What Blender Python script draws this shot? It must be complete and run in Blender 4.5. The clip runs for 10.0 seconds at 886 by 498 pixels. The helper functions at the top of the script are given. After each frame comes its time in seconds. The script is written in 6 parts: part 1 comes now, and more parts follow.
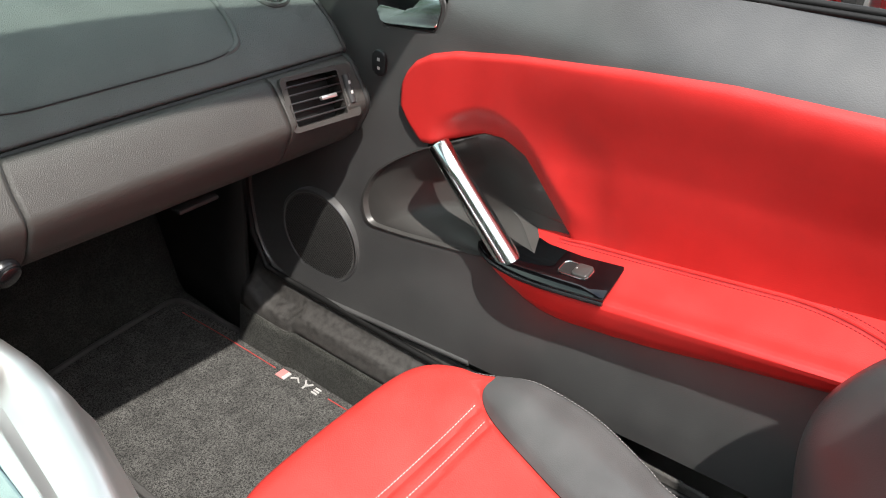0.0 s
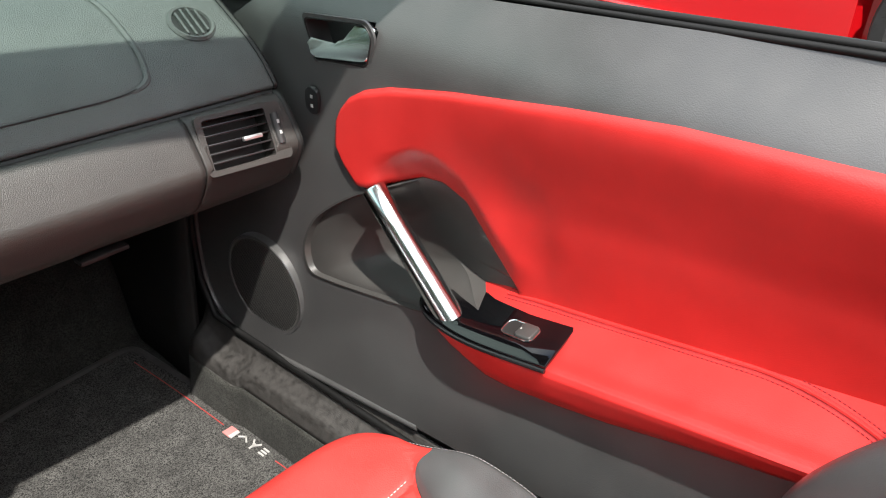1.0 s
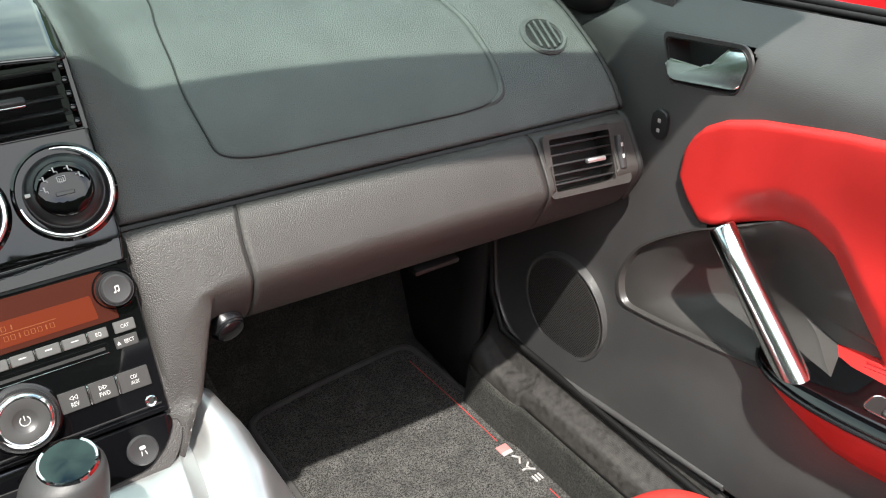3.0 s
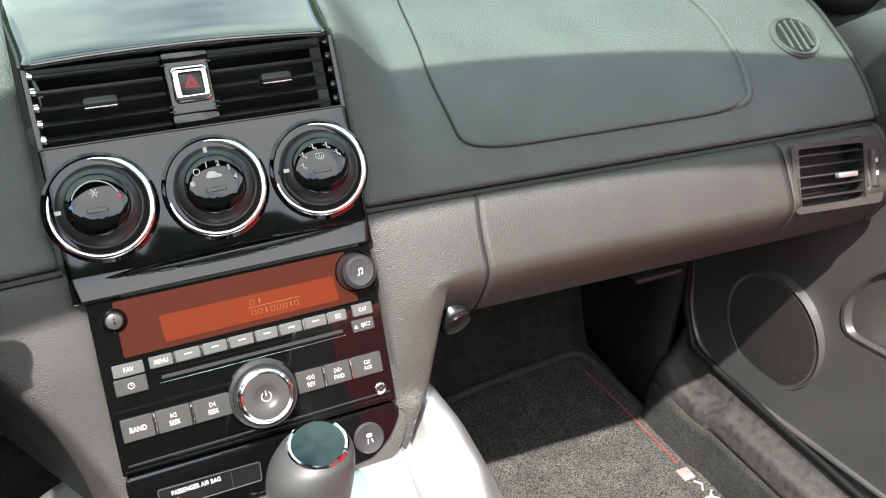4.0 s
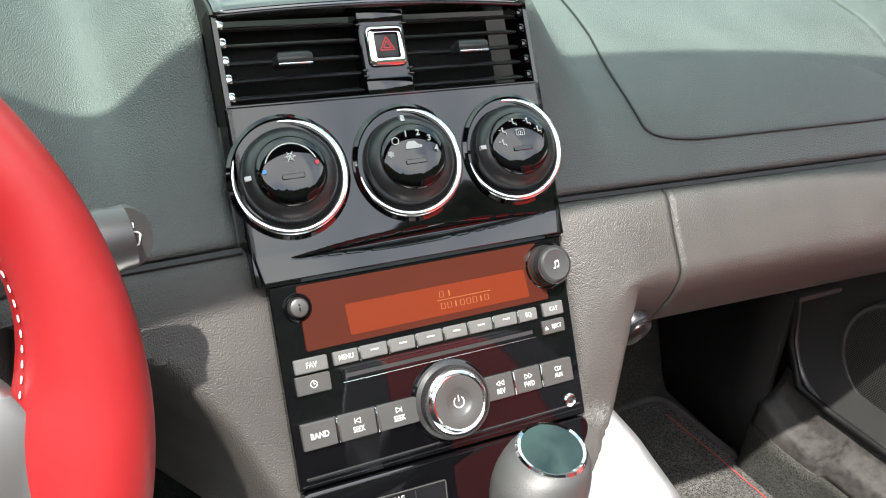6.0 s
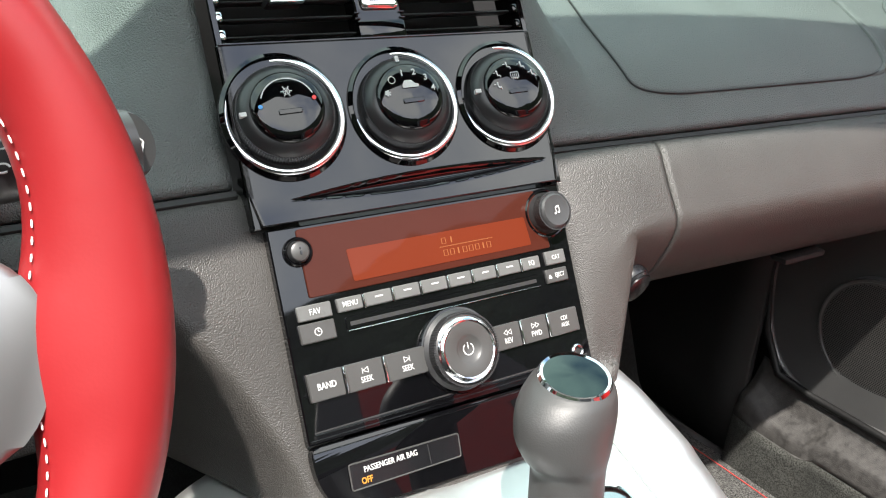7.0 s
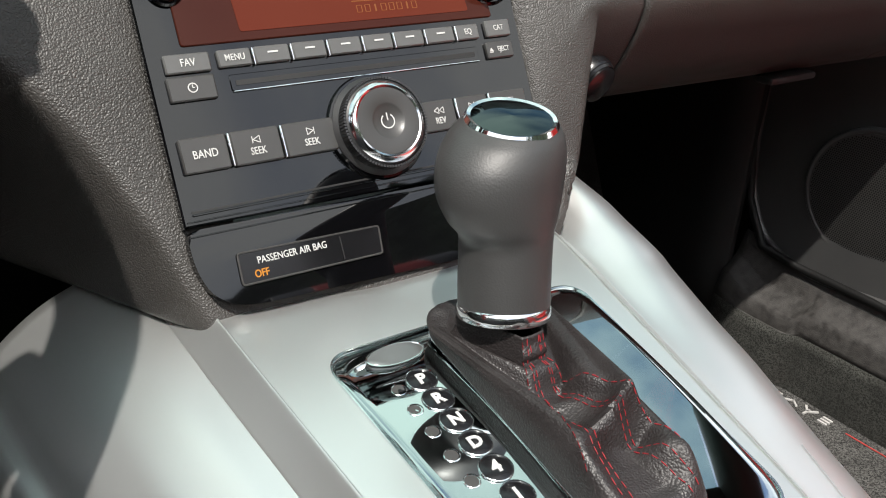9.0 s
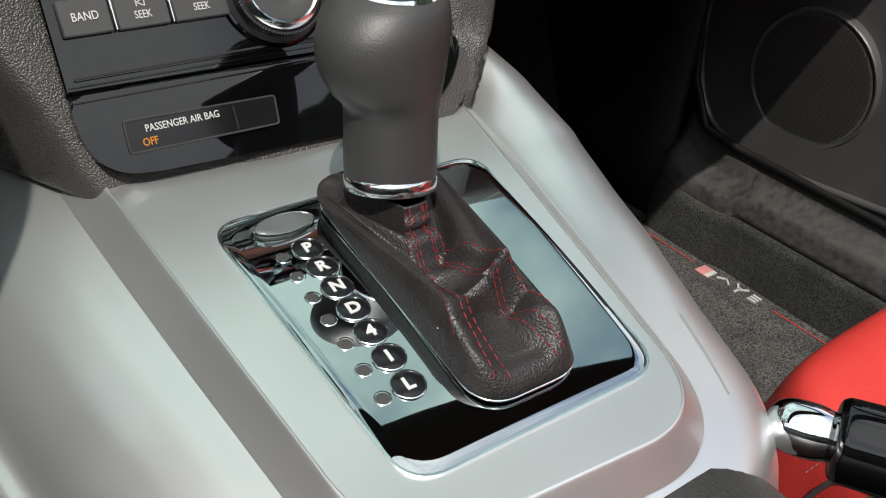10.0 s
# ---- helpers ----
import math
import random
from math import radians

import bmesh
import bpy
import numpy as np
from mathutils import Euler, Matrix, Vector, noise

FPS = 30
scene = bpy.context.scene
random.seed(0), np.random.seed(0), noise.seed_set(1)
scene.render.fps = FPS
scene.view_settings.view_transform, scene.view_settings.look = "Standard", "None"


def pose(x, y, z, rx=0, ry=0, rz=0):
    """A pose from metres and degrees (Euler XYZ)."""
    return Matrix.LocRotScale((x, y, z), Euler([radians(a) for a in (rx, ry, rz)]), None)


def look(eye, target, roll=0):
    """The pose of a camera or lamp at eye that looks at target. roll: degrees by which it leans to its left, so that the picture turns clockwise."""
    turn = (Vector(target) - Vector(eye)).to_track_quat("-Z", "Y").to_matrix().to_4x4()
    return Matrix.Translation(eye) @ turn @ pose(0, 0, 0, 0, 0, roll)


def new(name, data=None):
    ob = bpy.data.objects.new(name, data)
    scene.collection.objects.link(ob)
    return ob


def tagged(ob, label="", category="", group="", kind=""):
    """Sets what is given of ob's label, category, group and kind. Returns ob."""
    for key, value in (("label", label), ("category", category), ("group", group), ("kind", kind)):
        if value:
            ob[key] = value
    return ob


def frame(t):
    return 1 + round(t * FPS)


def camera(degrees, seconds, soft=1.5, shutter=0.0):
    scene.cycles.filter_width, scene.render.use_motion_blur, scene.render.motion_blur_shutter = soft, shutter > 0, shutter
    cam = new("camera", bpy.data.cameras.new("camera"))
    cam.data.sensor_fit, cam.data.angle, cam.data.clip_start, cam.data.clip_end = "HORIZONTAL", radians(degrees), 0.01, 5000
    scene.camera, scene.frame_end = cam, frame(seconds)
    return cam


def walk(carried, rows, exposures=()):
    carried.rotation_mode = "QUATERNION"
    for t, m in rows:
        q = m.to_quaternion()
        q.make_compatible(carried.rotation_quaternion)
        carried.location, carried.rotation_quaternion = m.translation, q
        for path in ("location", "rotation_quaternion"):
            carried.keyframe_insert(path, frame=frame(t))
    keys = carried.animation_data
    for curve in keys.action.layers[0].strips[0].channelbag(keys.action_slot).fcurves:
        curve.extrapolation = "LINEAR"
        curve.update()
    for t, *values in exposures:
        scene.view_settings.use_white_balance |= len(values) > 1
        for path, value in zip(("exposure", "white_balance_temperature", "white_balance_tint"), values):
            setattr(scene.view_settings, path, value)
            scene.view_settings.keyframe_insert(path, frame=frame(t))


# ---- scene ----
# ---- camera ----
EXPOSURES = [(0, 1.19), (1.5, 1.31), (3.2, 1.5), (4.5, 2.03), (5.7, 2.0), (7.0, 1.8), (8.0, 1.35), (9.0, 0.8), (10.0, 0.32)]
cam = camera(56.04, 10.0, soft=1.1)
PATH = [
    (0.0, (-0.1053, -0.6626, 0.8733), (0.2418, -0.4216, 0.6061), 4.52),
    (0.5, (-0.0151, -0.6919, 0.8583), (0.3412, -0.4527, 0.6016), 4.33),
    (1.0, (0.0415, -0.6951, 0.8505), (0.3811, -0.4288, 0.5980), 3.09),
    (1.5, (0.0424, -0.6860, 0.8628), (0.3683, -0.4052, 0.6081), 2.79),
    (2.0, (0.0150, -0.6714, 0.8770), (0.3333, -0.3827, 0.6214), 3.72),
    (2.5, (-0.0055, -0.6253, 0.8555), (0.2982, -0.3209, 0.6003), 3.90),
    (3.0, (-0.0171, -0.5565, 0.8465), (0.2349, -0.2095, 0.5894), 1.64),
    (3.2, (-0.0309, -0.5372, 0.8434), (0.2080, -0.1806, 0.5870), 1.58),
    (4.3, (-0.1095, -0.4560, 0.8158), (0.0714, -0.0679, 0.5576), 1.57),
    (4.5, (-0.1294, -0.4331, 0.8068), (0.0567, -0.0445, 0.5531), 2.47),
    (5.0, (-0.1545, -0.4073, 0.7903), (0.0315, -0.0082, 0.5534), 2.84),
    (5.5, (-0.1696, -0.3986, 0.7783), (0.0211, 0.0006, 0.5455), 3.21),
    (5.7, (-0.1873, -0.3903, 0.7627), (0.0129, 0.0068, 0.5342), 3.56),
    (6.8, (-0.2277, -0.3899, 0.6885), (0.0078, 0.0046, 0.4911), 2.27),
    (7.0, (-0.2368, -0.3867, 0.6716), (0.0078, 0.0060, 0.4819), 2.28),
    (7.5, (-0.2316, -0.3931, 0.6414), (0.0178, -0.0008, 0.4573), 1.18),
    (8.0, (-0.2262, -0.3861, 0.6101), (0.0258, 0.0054, 0.4279), 1.22),
    (8.3, (-0.2138, -0.3764, 0.5956), (0.0356, 0.0139, 0.4073), 0.75),
    (8.5, (-0.2054, -0.3725, 0.5744), (0.0462, 0.0180, 0.3895), 1.18),
    (9.0, (-0.1827, -0.3679, 0.5496), (0.0647, 0.0096, 0.3344), 1.41),
    (9.5, (-0.1584, -0.3803, 0.5378), (0.0938, -0.0209, 0.2987), 2.13),
    (10.0, (-0.1535, -0.3920, 0.5468), (0.0889, -0.0523, 0.2714), 3.01),
]
walk(cam, [(t, look(e, g, r)) for t, e, g, r in PATH], EXPOSURES)

# ---- light and sky ----
SUN_WAY = Vector((0.30, 0.47, -1.0)).normalized()
sun = new("sun", bpy.data.lights.new("sun", "SUN"))
sun.data.energy, sun.data.angle, sun.data.color = 3.9, radians(1.0), (1.0, 0.95, 0.88)
sun.matrix_world = Matrix.Translation((0, -2, 5)) @ SUN_WAY.to_track_quat("-Z", "Y").to_matrix().to_4x4()
world = bpy.data.worlds.new("sky")
scene.world = world
world.use_nodes = True
wn, wl = world.node_tree.nodes, world.node_tree.links
wn.clear()
w_out, w_bg, w_sky = wn.new("ShaderNodeOutputWorld"), wn.new("ShaderNodeBackground"), wn.new("ShaderNodeTexSky")
w_sky.sky_type, w_sky.sun_disc = "NISHITA", False
w_sky.sun_elevation = math.asin(-SUN_WAY.z)
w_sky.sun_rotation = math.atan2(-SUN_WAY.x, -SUN_WAY.y)
w_sky.dust_density, w_sky.ozone_density = 1.5, 1.0
w_cloud, w_ramp, w_mix = wn.new("ShaderNodeTexNoise"), wn.new("ShaderNodeValToRGB"), wn.new("ShaderNodeMix")
w_cloud.inputs["Scale"].default_value, w_cloud.inputs["Detail"].default_value, w_cloud.inputs["Distortion"].default_value = 2.2, 6, 0.4
w_ramp.color_ramp.elements[0].position, w_ramp.color_ramp.elements[1].position = 0.33, 0.58
w_mix.data_type = "RGBA"
w_mix.inputs["B"].default_value = (7.7, 7.9, 7.9, 1)
w_bg.inputs["Strength"].default_value = 0.15
wl.new(w_cloud.outputs["Fac"], w_ramp.inputs["Fac"])
wl.new(w_ramp.outputs["Color"], w_mix.inputs["Factor"])
wl.new(w_sky.outputs["Color"], w_mix.inputs["A"])
wl.new(w_mix.outputs["Result"], w_bg.inputs["Color"])
wl.new(w_bg.outputs["Background"], w_out.inputs["Surface"])


# ---- materials ----
def mk(name, color, rough=0.5, metal=0.0, var=0.12, grain=0.0, grain_size=0.001, cells=False, wear=0.0, wear_size=0.05, coat=0.0, spec=0.5, sheen=0.0):
    """A surface: base colour with variation at two scales, gloss, fine relief of a real size in metres."""
    m = bpy.data.materials.new(name)
    m.use_nodes = True
    n, l = m.node_tree.nodes, m.node_tree.links
    b = n["Principled BSDF"]
    b.inputs["Roughness"].default_value, b.inputs["Metallic"].default_value = rough, metal
    b.inputs["Specular IOR Level"].default_value = spec
    b.inputs["Coat Weight"].default_value, b.inputs["Coat Roughness"].default_value = coat, 0.03
    b.inputs["Sheen Weight"].default_value = sheen
    tc = n.new("ShaderNodeTexCoord")
    big = n.new("ShaderNodeTexNoise")
    big.inputs["Scale"].default_value, big.inputs["Detail"].default_value = 1 / wear_size, 5
    l.new(tc.outputs["Object"], big.inputs["Vector"])
    mix = n.new("ShaderNodeMix")
    mix.data_type = "RGBA"
    c = Vector(color)
    mix.inputs["A"].default_value = (*(c * (1 - var)), 1)
    mix.inputs["B"].default_value = (*[min(1, v) for v in c * (1 + var)], 1)
    spread = n.new("ShaderNodeMapRange")
    spread.inputs["From Min"].default_value, spread.inputs["From Max"].default_value = 0.33, 0.67
    l.new(big.outputs["Fac"], spread.inputs["Value"])
    l.new(spread.outputs["Result"], mix.inputs["Factor"])
    l.new(mix.outputs["Result"], b.inputs["Base Color"])
    if wear:
        ramp = n.new("ShaderNodeMapRange")
        ramp.inputs["From Min"].default_value, ramp.inputs["From Max"].default_value = 0.3, 0.7
        ramp.inputs["To Min"].default_value, ramp.inputs["To Max"].default_value = max(0.01, rough - wear), min(1, rough + wear)
        l.new(big.outputs["Fac"], ramp.inputs["Value"])
        l.new(ramp.outputs["Result"], b.inputs["Roughness"])
    if grain:
        if cells:
            fine = n.new("ShaderNodeTexVoronoi")
            fine.feature = "SMOOTH_F1"
            fine.inputs["Smoothness"].default_value = 0.35
            out = fine.outputs["Distance"]
            fine.inputs["Scale"].default_value = 1 / grain_size
            warp = n.new("ShaderNodeTexNoise")
            warp.inputs["Scale"].default_value = 0.35 / grain_size
            add = n.new("ShaderNodeVectorMath")
            add.operation = "MULTIPLY_ADD"
            add.inputs[1].default_value = (grain_size * 1.6,) * 3
            l.new(tc.outputs["Object"], warp.inputs["Vector"])
            l.new(warp.outputs["Color"], add.inputs[0])
            l.new(tc.outputs["Object"], add.inputs[2])
            l.new(add.outputs["Vector"], fine.inputs["Vector"])
        else:
            fine = n.new("ShaderNodeTexNoise")
            out = fine.outputs["Fac"]
            fine.inputs["Scale"].default_value, fine.inputs["Detail"].default_value = 1 / grain_size, 3
            l.new(tc.outputs["Object"], fine.inputs["Vector"])
        bump = n.new("ShaderNodeBump")
        bump.inputs["Strength"].default_value = min(1.0, abs(grain))
        bump.inputs["Distance"].default_value = grain_size * 0.9
        bump.invert = cells
        l.new(out, bump.inputs["Height"])
        l.new(bump.outputs["Normal"], b.inputs["Normal"])
    return m


PAD = mk("grained_dash_pad", (0.082, 0.088, 0.086), 0.44, var=0.12, grain=0.8, grain_size=0.0009, cells=True, wear=0.06)
LOWER = mk("grained_grey_plastic", (0.038, 0.0355, 0.033), 0.44, var=0.1, grain=0.5, grain_size=0.0009, cells=True, wear=0.06)
DOORBLK = mk("door_trim_plastic", (0.060, 0.060, 0.060), 0.34, var=0.1, grain=0.16, grain_size=0.0011, cells=True, wear=0.05, spec=1.0)
POCKET = mk("smooth_grey_plastic", (0.050, 0.048, 0.046), 0.40, var=0.08, grain=0.12, grain_size=0.0012, wear=0.06)
SPKMESH = mk("speaker_mesh", (0.085, 0.083, 0.080), 0.42, var=0.08, grain=0.1, grain_size=0.0012)
REDTRIM = mk("red_leather", (0.50, 0.022, 0.020), 0.42, var=0.07, grain=0.10, grain_size=0.0014, cells=True, wear=0.06)
REDSEAT = mk("red_seat_leather", (0.50, 0.034, 0.028), 0.50, var=0.08, grain=0.15, grain_size=0.0017, cells=True, wear=0.08)
REDRIM = mk("red_rim_leather", (0.21, 0.010, 0.012), 0.37, var=0.08, grain=0.02, grain_size=0.0013, cells=True, wear=0.08)
BLKLEATHER = mk("black_leather", (0.066, 0.066, 0.067), 0.36, var=0.10, grain=0.16, grain_size=0.0011, cells=True, wear=0.08)
BOOT = mk("wrinkled_black_leather", (0.018, 0.015, 0.015), 0.45, var=0.18, grain=0.35, grain_size=0.0010, cells=True, wear=0.1, wear_size=0.02)
SILVER = mk("silver_paint", (0.72, 0.73, 0.72), 0.34, metal=0.89, var=0.02, wear=0.02, wear_size=0.12)
SPOKE = mk("brushed_silver", (0.30, 0.30, 0.30), 0.42, metal=0.9, var=0.03, wear=0.04)
PIANO = mk("gloss_black_plastic", (0.002, 0.002, 0.0025), 0.03, var=0.1, wear=0.01, spec=0.6)
SATIN = mk("satin_black_plastic", (0.032, 0.032, 0.033), 0.38, var=0.1, grain=0.1, grain_size=0.0006, wear=0.05)
BUTTON = mk("grey_rubber_button", (0.043, 0.042, 0.041), 0.36, var=0.06, grain=0.08, grain_size=0.0006)
BUTTONLT = mk("light_grey_button", (0.088, 0.088, 0.086), 0.32, var=0.06, grain=0.08, grain_size=0.0006)
CAPBLK = mk("dark_socket_plastic", (0.007, 0.007, 0.008), 0.24, var=0.1, wear=0.04)
KNOBBLK = mk("knob_black_plastic", (0.022, 0.022, 0.023), 0.33, var=0.1, grain=0.1, grain_size=0.0005)
VENTBLK = mk("vent_slat_plastic", (0.026, 0.026, 0.027), 0.36, var=0.12, grain=0.08, grain_size=0.0006)
DARKMIRROR = mk("dark_mirror_plastic", (0.50, 0.54, 0.54), 0.02, metal=1.0, var=0.03, wear=0.01)
CAPGLASS = mk("dark_cap_lens", (0.055, 0.072, 0.072), 0.03, metal=1.0, var=0.03, wear=0.01)
HOODGLOSS = mk("gloss_black_hood", (0.002, 0.003, 0.003), 0.05, var=0.1, coat=1.0, spec=0.9, wear=0.02)
CHROME = mk("chrome", (0.86, 0.87, 0.88), 0.05, metal=1.0, var=0.02, wear=0.02)
BRIGHTLEVER = mk("bright_plated_plastic", (0.80, 0.83, 0.83), 0.16, metal=1.0, var=0.03, wear=0.04)
RINGCHROME = mk("knob_ring_chrome", (0.86, 0.87, 0.88), 0.15, metal=1.0, var=0.02, wear=0.02)
SATINCHROME = mk("satin_chrome", (0.75, 0.80, 0.80), 0.16, metal=1.0, var=0.03, wear=0.05)
MATEDGE = mk("mat_binding", (0.055, 0.053, 0.051), 0.8, var=0.2, grain=0.5, grain_size=0.0015)
SILLPL = mk("scuffed_sill_plastic", (0.034, 0.032, 0.030), 0.55, var=0.35, grain=0.4, grain_size=0.0010, cells=True, wear=0.12, wear_size=0.007)
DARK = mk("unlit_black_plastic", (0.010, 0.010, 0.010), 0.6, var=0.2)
RUBBER = mk("black_rubber_seal", (0.007, 0.007, 0.007), 0.5, var=0.15, spec=0.3)
EMBROIDERY = mk("white_embroidery_thread", (0.42, 0.41, 0.40), 0.7, var=0.15, grain=0.8, grain_size=0.0012)
FARTREES = mk("distant_trees", (0.045, 0.06, 0.035), 0.9, var=0.5, grain=0.6, grain_size=0.4, wear_size=1.2)
WHITEINK = mk("white_print", (0.50, 0.50, 0.49), 0.5, var=0.02)
REDINK = mk("red_print", (0.65, 0.03, 0.03), 0.5, var=0.03)
BLUEINK = mk("blue_print", (0.06, 0.28, 0.62), 0.5, var=0.03)
GRIPLEATHER = mk("smooth_grip_leather", (0.034, 0.034, 0.034), 0.47, var=0.08, grain=0.08, grain_size=0.0009, cells=True, wear=0.06)
REDTHREAD = mk("red_thread", (0.24, 0.012, 0.018), 0.7, var=0.1)
PINKTHREAD = mk("pale_red_thread", (0.46, 0.18, 0.17), 0.7, var=0.1)
SEAMTHREAD = mk("bright_red_thread", (0.36, 0.035, 0.03), 0.6, var=0.1)
PALESTITCH = mk("pale_pink_thread", (0.70, 0.48, 0.46), 0.7, var=0.1)
GREYTHREAD = mk("grey_thread", (0.35, 0.33, 0.33), 0.7, var=0.1)
CARRED = mk("red_car_paint", (0.62, 0.006, 0.010), 0.22, var=0.05, coat=1.0, wear_size=0.6)
ALLOY = mk("alloy_wheel", (0.62, 0.62, 0.62), 0.3, metal=0.8, var=0.05)
TYRE = mk("tyre_rubber", (0.016, 0.016, 0.016), 0.75, var=0.3, grain=0.4, grain_size=0.006)
ASPHALT = mk("asphalt", (0.055, 0.054, 0.052), 0.9, var=0.35, grain=0.8, grain_size=0.012, wear_size=0.4)


def pile(name, dark, light, size):
    """Carpet: tufts of mixed shade with deep relief."""
    m = mk(name, light, 0.95, var=0.25, wear_size=0.03, spec=0.1, sheen=0.05)
    n, l = m.node_tree.nodes, m.node_tree.links
    b = n["Principled BSDF"]
    worn = b.inputs["Base Color"].links[0].from_socket
    tc, tuft, fuzz, mix, bump = n.new("ShaderNodeTexCoord"), n.new("ShaderNodeTexVoronoi"), n.new("ShaderNodeTexNoise"), n.new("ShaderNodeMix"), n.new("ShaderNodeBump")
    tuft.inputs["Scale"].default_value = 1 / size
    fuzz.inputs["Scale"].default_value, fuzz.inputs["Detail"].default_value = 0.6 / size, 4
    mul = n.new("ShaderNodeMath")
    mul.operation = "MULTIPLY"
    ramp = n.new("ShaderNodeMapRange")
    ramp.inputs["From Min"].default_value, ramp.inputs["From Max"].default_value = 0.05, 0.42
    l.new(tc.outputs["Object"], tuft.inputs["Vector"])
    l.new(tc.outputs["Object"], fuzz.inputs["Vector"])
    sep = n.new("ShaderNodeSeparateColor")
    l.new(tuft.outputs["Color"], sep.inputs["Color"])
    l.new(sep.outputs["Red"], mul.inputs[0])
    l.new(fuzz.outputs["Fac"], mul.inputs[1])
    l.new(mul.outputs["Value"], ramp.inputs["Value"])
    mix.data_type = "RGBA"
    mix.inputs["A"].default_value = (*dark, 1)
    l.new(ramp.outputs["Result"], mix.inputs["Factor"])
    l.new(worn, mix.inputs["B"])
    l.new(mix.outputs["Result"], b.inputs["Base Color"])
    bump.inputs["Strength"].default_value, bump.inputs["Distance"].default_value = 1.0, size * 0.5
    l.new(mul.outputs["Value"], bump.inputs["Height"])
    l.new(bump.outputs["Normal"], b.inputs["Normal"])
    return m


CARPET = pile("black_carpet", (0.020, 0.020, 0.018), (0.050, 0.051, 0.046), 0.0013)
MATPILE = pile("charcoal_mat_pile", (0.018, 0.018, 0.017), (0.092, 0.090, 0.086), 0.0013)


def emitter(name, color, strength, base=(0.02, 0.02, 0.02)):
    m = mk(name, base, 0.3, var=0.05)
    b = m.node_tree.nodes["Principled BSDF"]
    b.inputs["Emission Color"].default_value, b.inputs["Emission Strength"].default_value = (*color, 1), strength
    b.inputs["Roughness"].default_value, b.inputs["Specular IOR Level"].default_value = 0.6, 0.1
    return m


AMBER = emitter("amber_lamp_text", (1.0, 0.36, 0.02), 0.5)
LCD = emitter("amber_display_backlight", (1.0, 0.13, 0.02), 0.010, (0.03, 0.006, 0.003))
LCDLIT = emitter("amber_display_field", (1.0, 0.10, 0.008), 0.064, (0.04, 0.008, 0.003))
for m in (LCD, LCDLIT):
    b = m.node_tree.nodes["Principled BSDF"]
    b.inputs["Coat Weight"].default_value, b.inputs["Coat Roughness"].default_value = 0.18, 0.03
LCDTEXT = emitter("amber_display_text", (1.0, 0.27, 0.03), 0.20)


def tinted_glass(name, tint, gloss=0.08, rough=0.0):
    m = bpy.data.materials.new(name)
    m.use_nodes = True
    n, l = m.node_tree.nodes, m.node_tree.links
    n.remove(n["Principled BSDF"])
    tr, gl, mx = n.new("ShaderNodeBsdfTransparent"), n.new("ShaderNodeBsdfGlossy"), n.new("ShaderNodeMixShader")
    tr.inputs["Color"].default_value = (*tint, 1)
    gl.inputs["Roughness"].default_value = rough
    mx.inputs["Fac"].default_value = gloss
    l.new(tr.outputs["BSDF"], mx.inputs[1])
    l.new(gl.outputs["BSDF"], mx.inputs[2])
    l.new(mx.outputs["Shader"], n["Material Output"].inputs["Surface"])
    return m


WINDSHIELD = tinted_glass("green_windscreen_glass", (0.60, 0.745, 0.685), 0.05)

# ---- builders ----
WM = {}


def thing(name, label, category, at=(0, 0, 0), group="", kind="", m=None):
    ob = new(name)
    m = m if m is not None else Matrix.Translation(at)
    ob.matrix_basis = m
    ob.empty_display_size = 0.02
    WM[ob] = m.copy()
    return tagged(ob, label, category, group, kind)


def finish(name, bm, mat, sharp=40):
    me = bpy.data.meshes.new(name)
    bmesh.ops.recalc_face_normals(bm, faces=bm.faces)
    bm.to_mesh(me)
    bm.free()
    me.materials.append(mat)
    me.shade_smooth()
    me.set_sharp_from_angle(angle=radians(sharp))
    return me


def part(name, bm, mat, parent=None, label="", m=None, sharp=40, solid=0.0):
    """One mesh under a thing or a part. Its vertices lie in the frame m (the world by default)."""
    ob = new(name, bm if isinstance(bm, bpy.types.Mesh) else finish(name, bm, mat, sharp))
    m = m if m is not None else Matrix()
    WM[ob] = m.copy()
    if parent is not None:
        ob.parent = parent
        ob.matrix_basis = WM[parent].inverted() @ m
    else:
        ob.matrix_basis = m
    if solid:
        s = ob.modifiers.new("thickness", "SOLIDIFY")
        s.thickness, s.offset = solid, 0.0
    return tagged(ob, label)


def sheet(fn, nu, nv, wrap_u=False, wrap_v=False, caps=False):
    """A grid of fn(u, v), u and v from 0 to 1."""
    bm = bmesh.new()
    V = [[bm.verts.new(fn(i / (nu if wrap_u else nu - 1), j / (nv if wrap_v else nv - 1))) for j in range(nv)] for i in range(nu)]
    for i in range(nu if wrap_u else nu - 1):
        for j in range(nv if wrap_v else nv - 1):
            i2, j2 = (i + 1) % nu, (j + 1) % nv
            bm.faces.new((V[i][j], V[i2][j], V[i2][j2], V[i][j2]))
    if caps and wrap_u:
        bm.faces.new([V[i][0] for i in range(nu)])
        bm.faces.new([V[i][-1] for i in reversed(range(nu))])
    if caps and wrap_v:
        bm.faces.new(list(V[0]))
        bm.faces.new(list(reversed(V[-1])))
    return bm


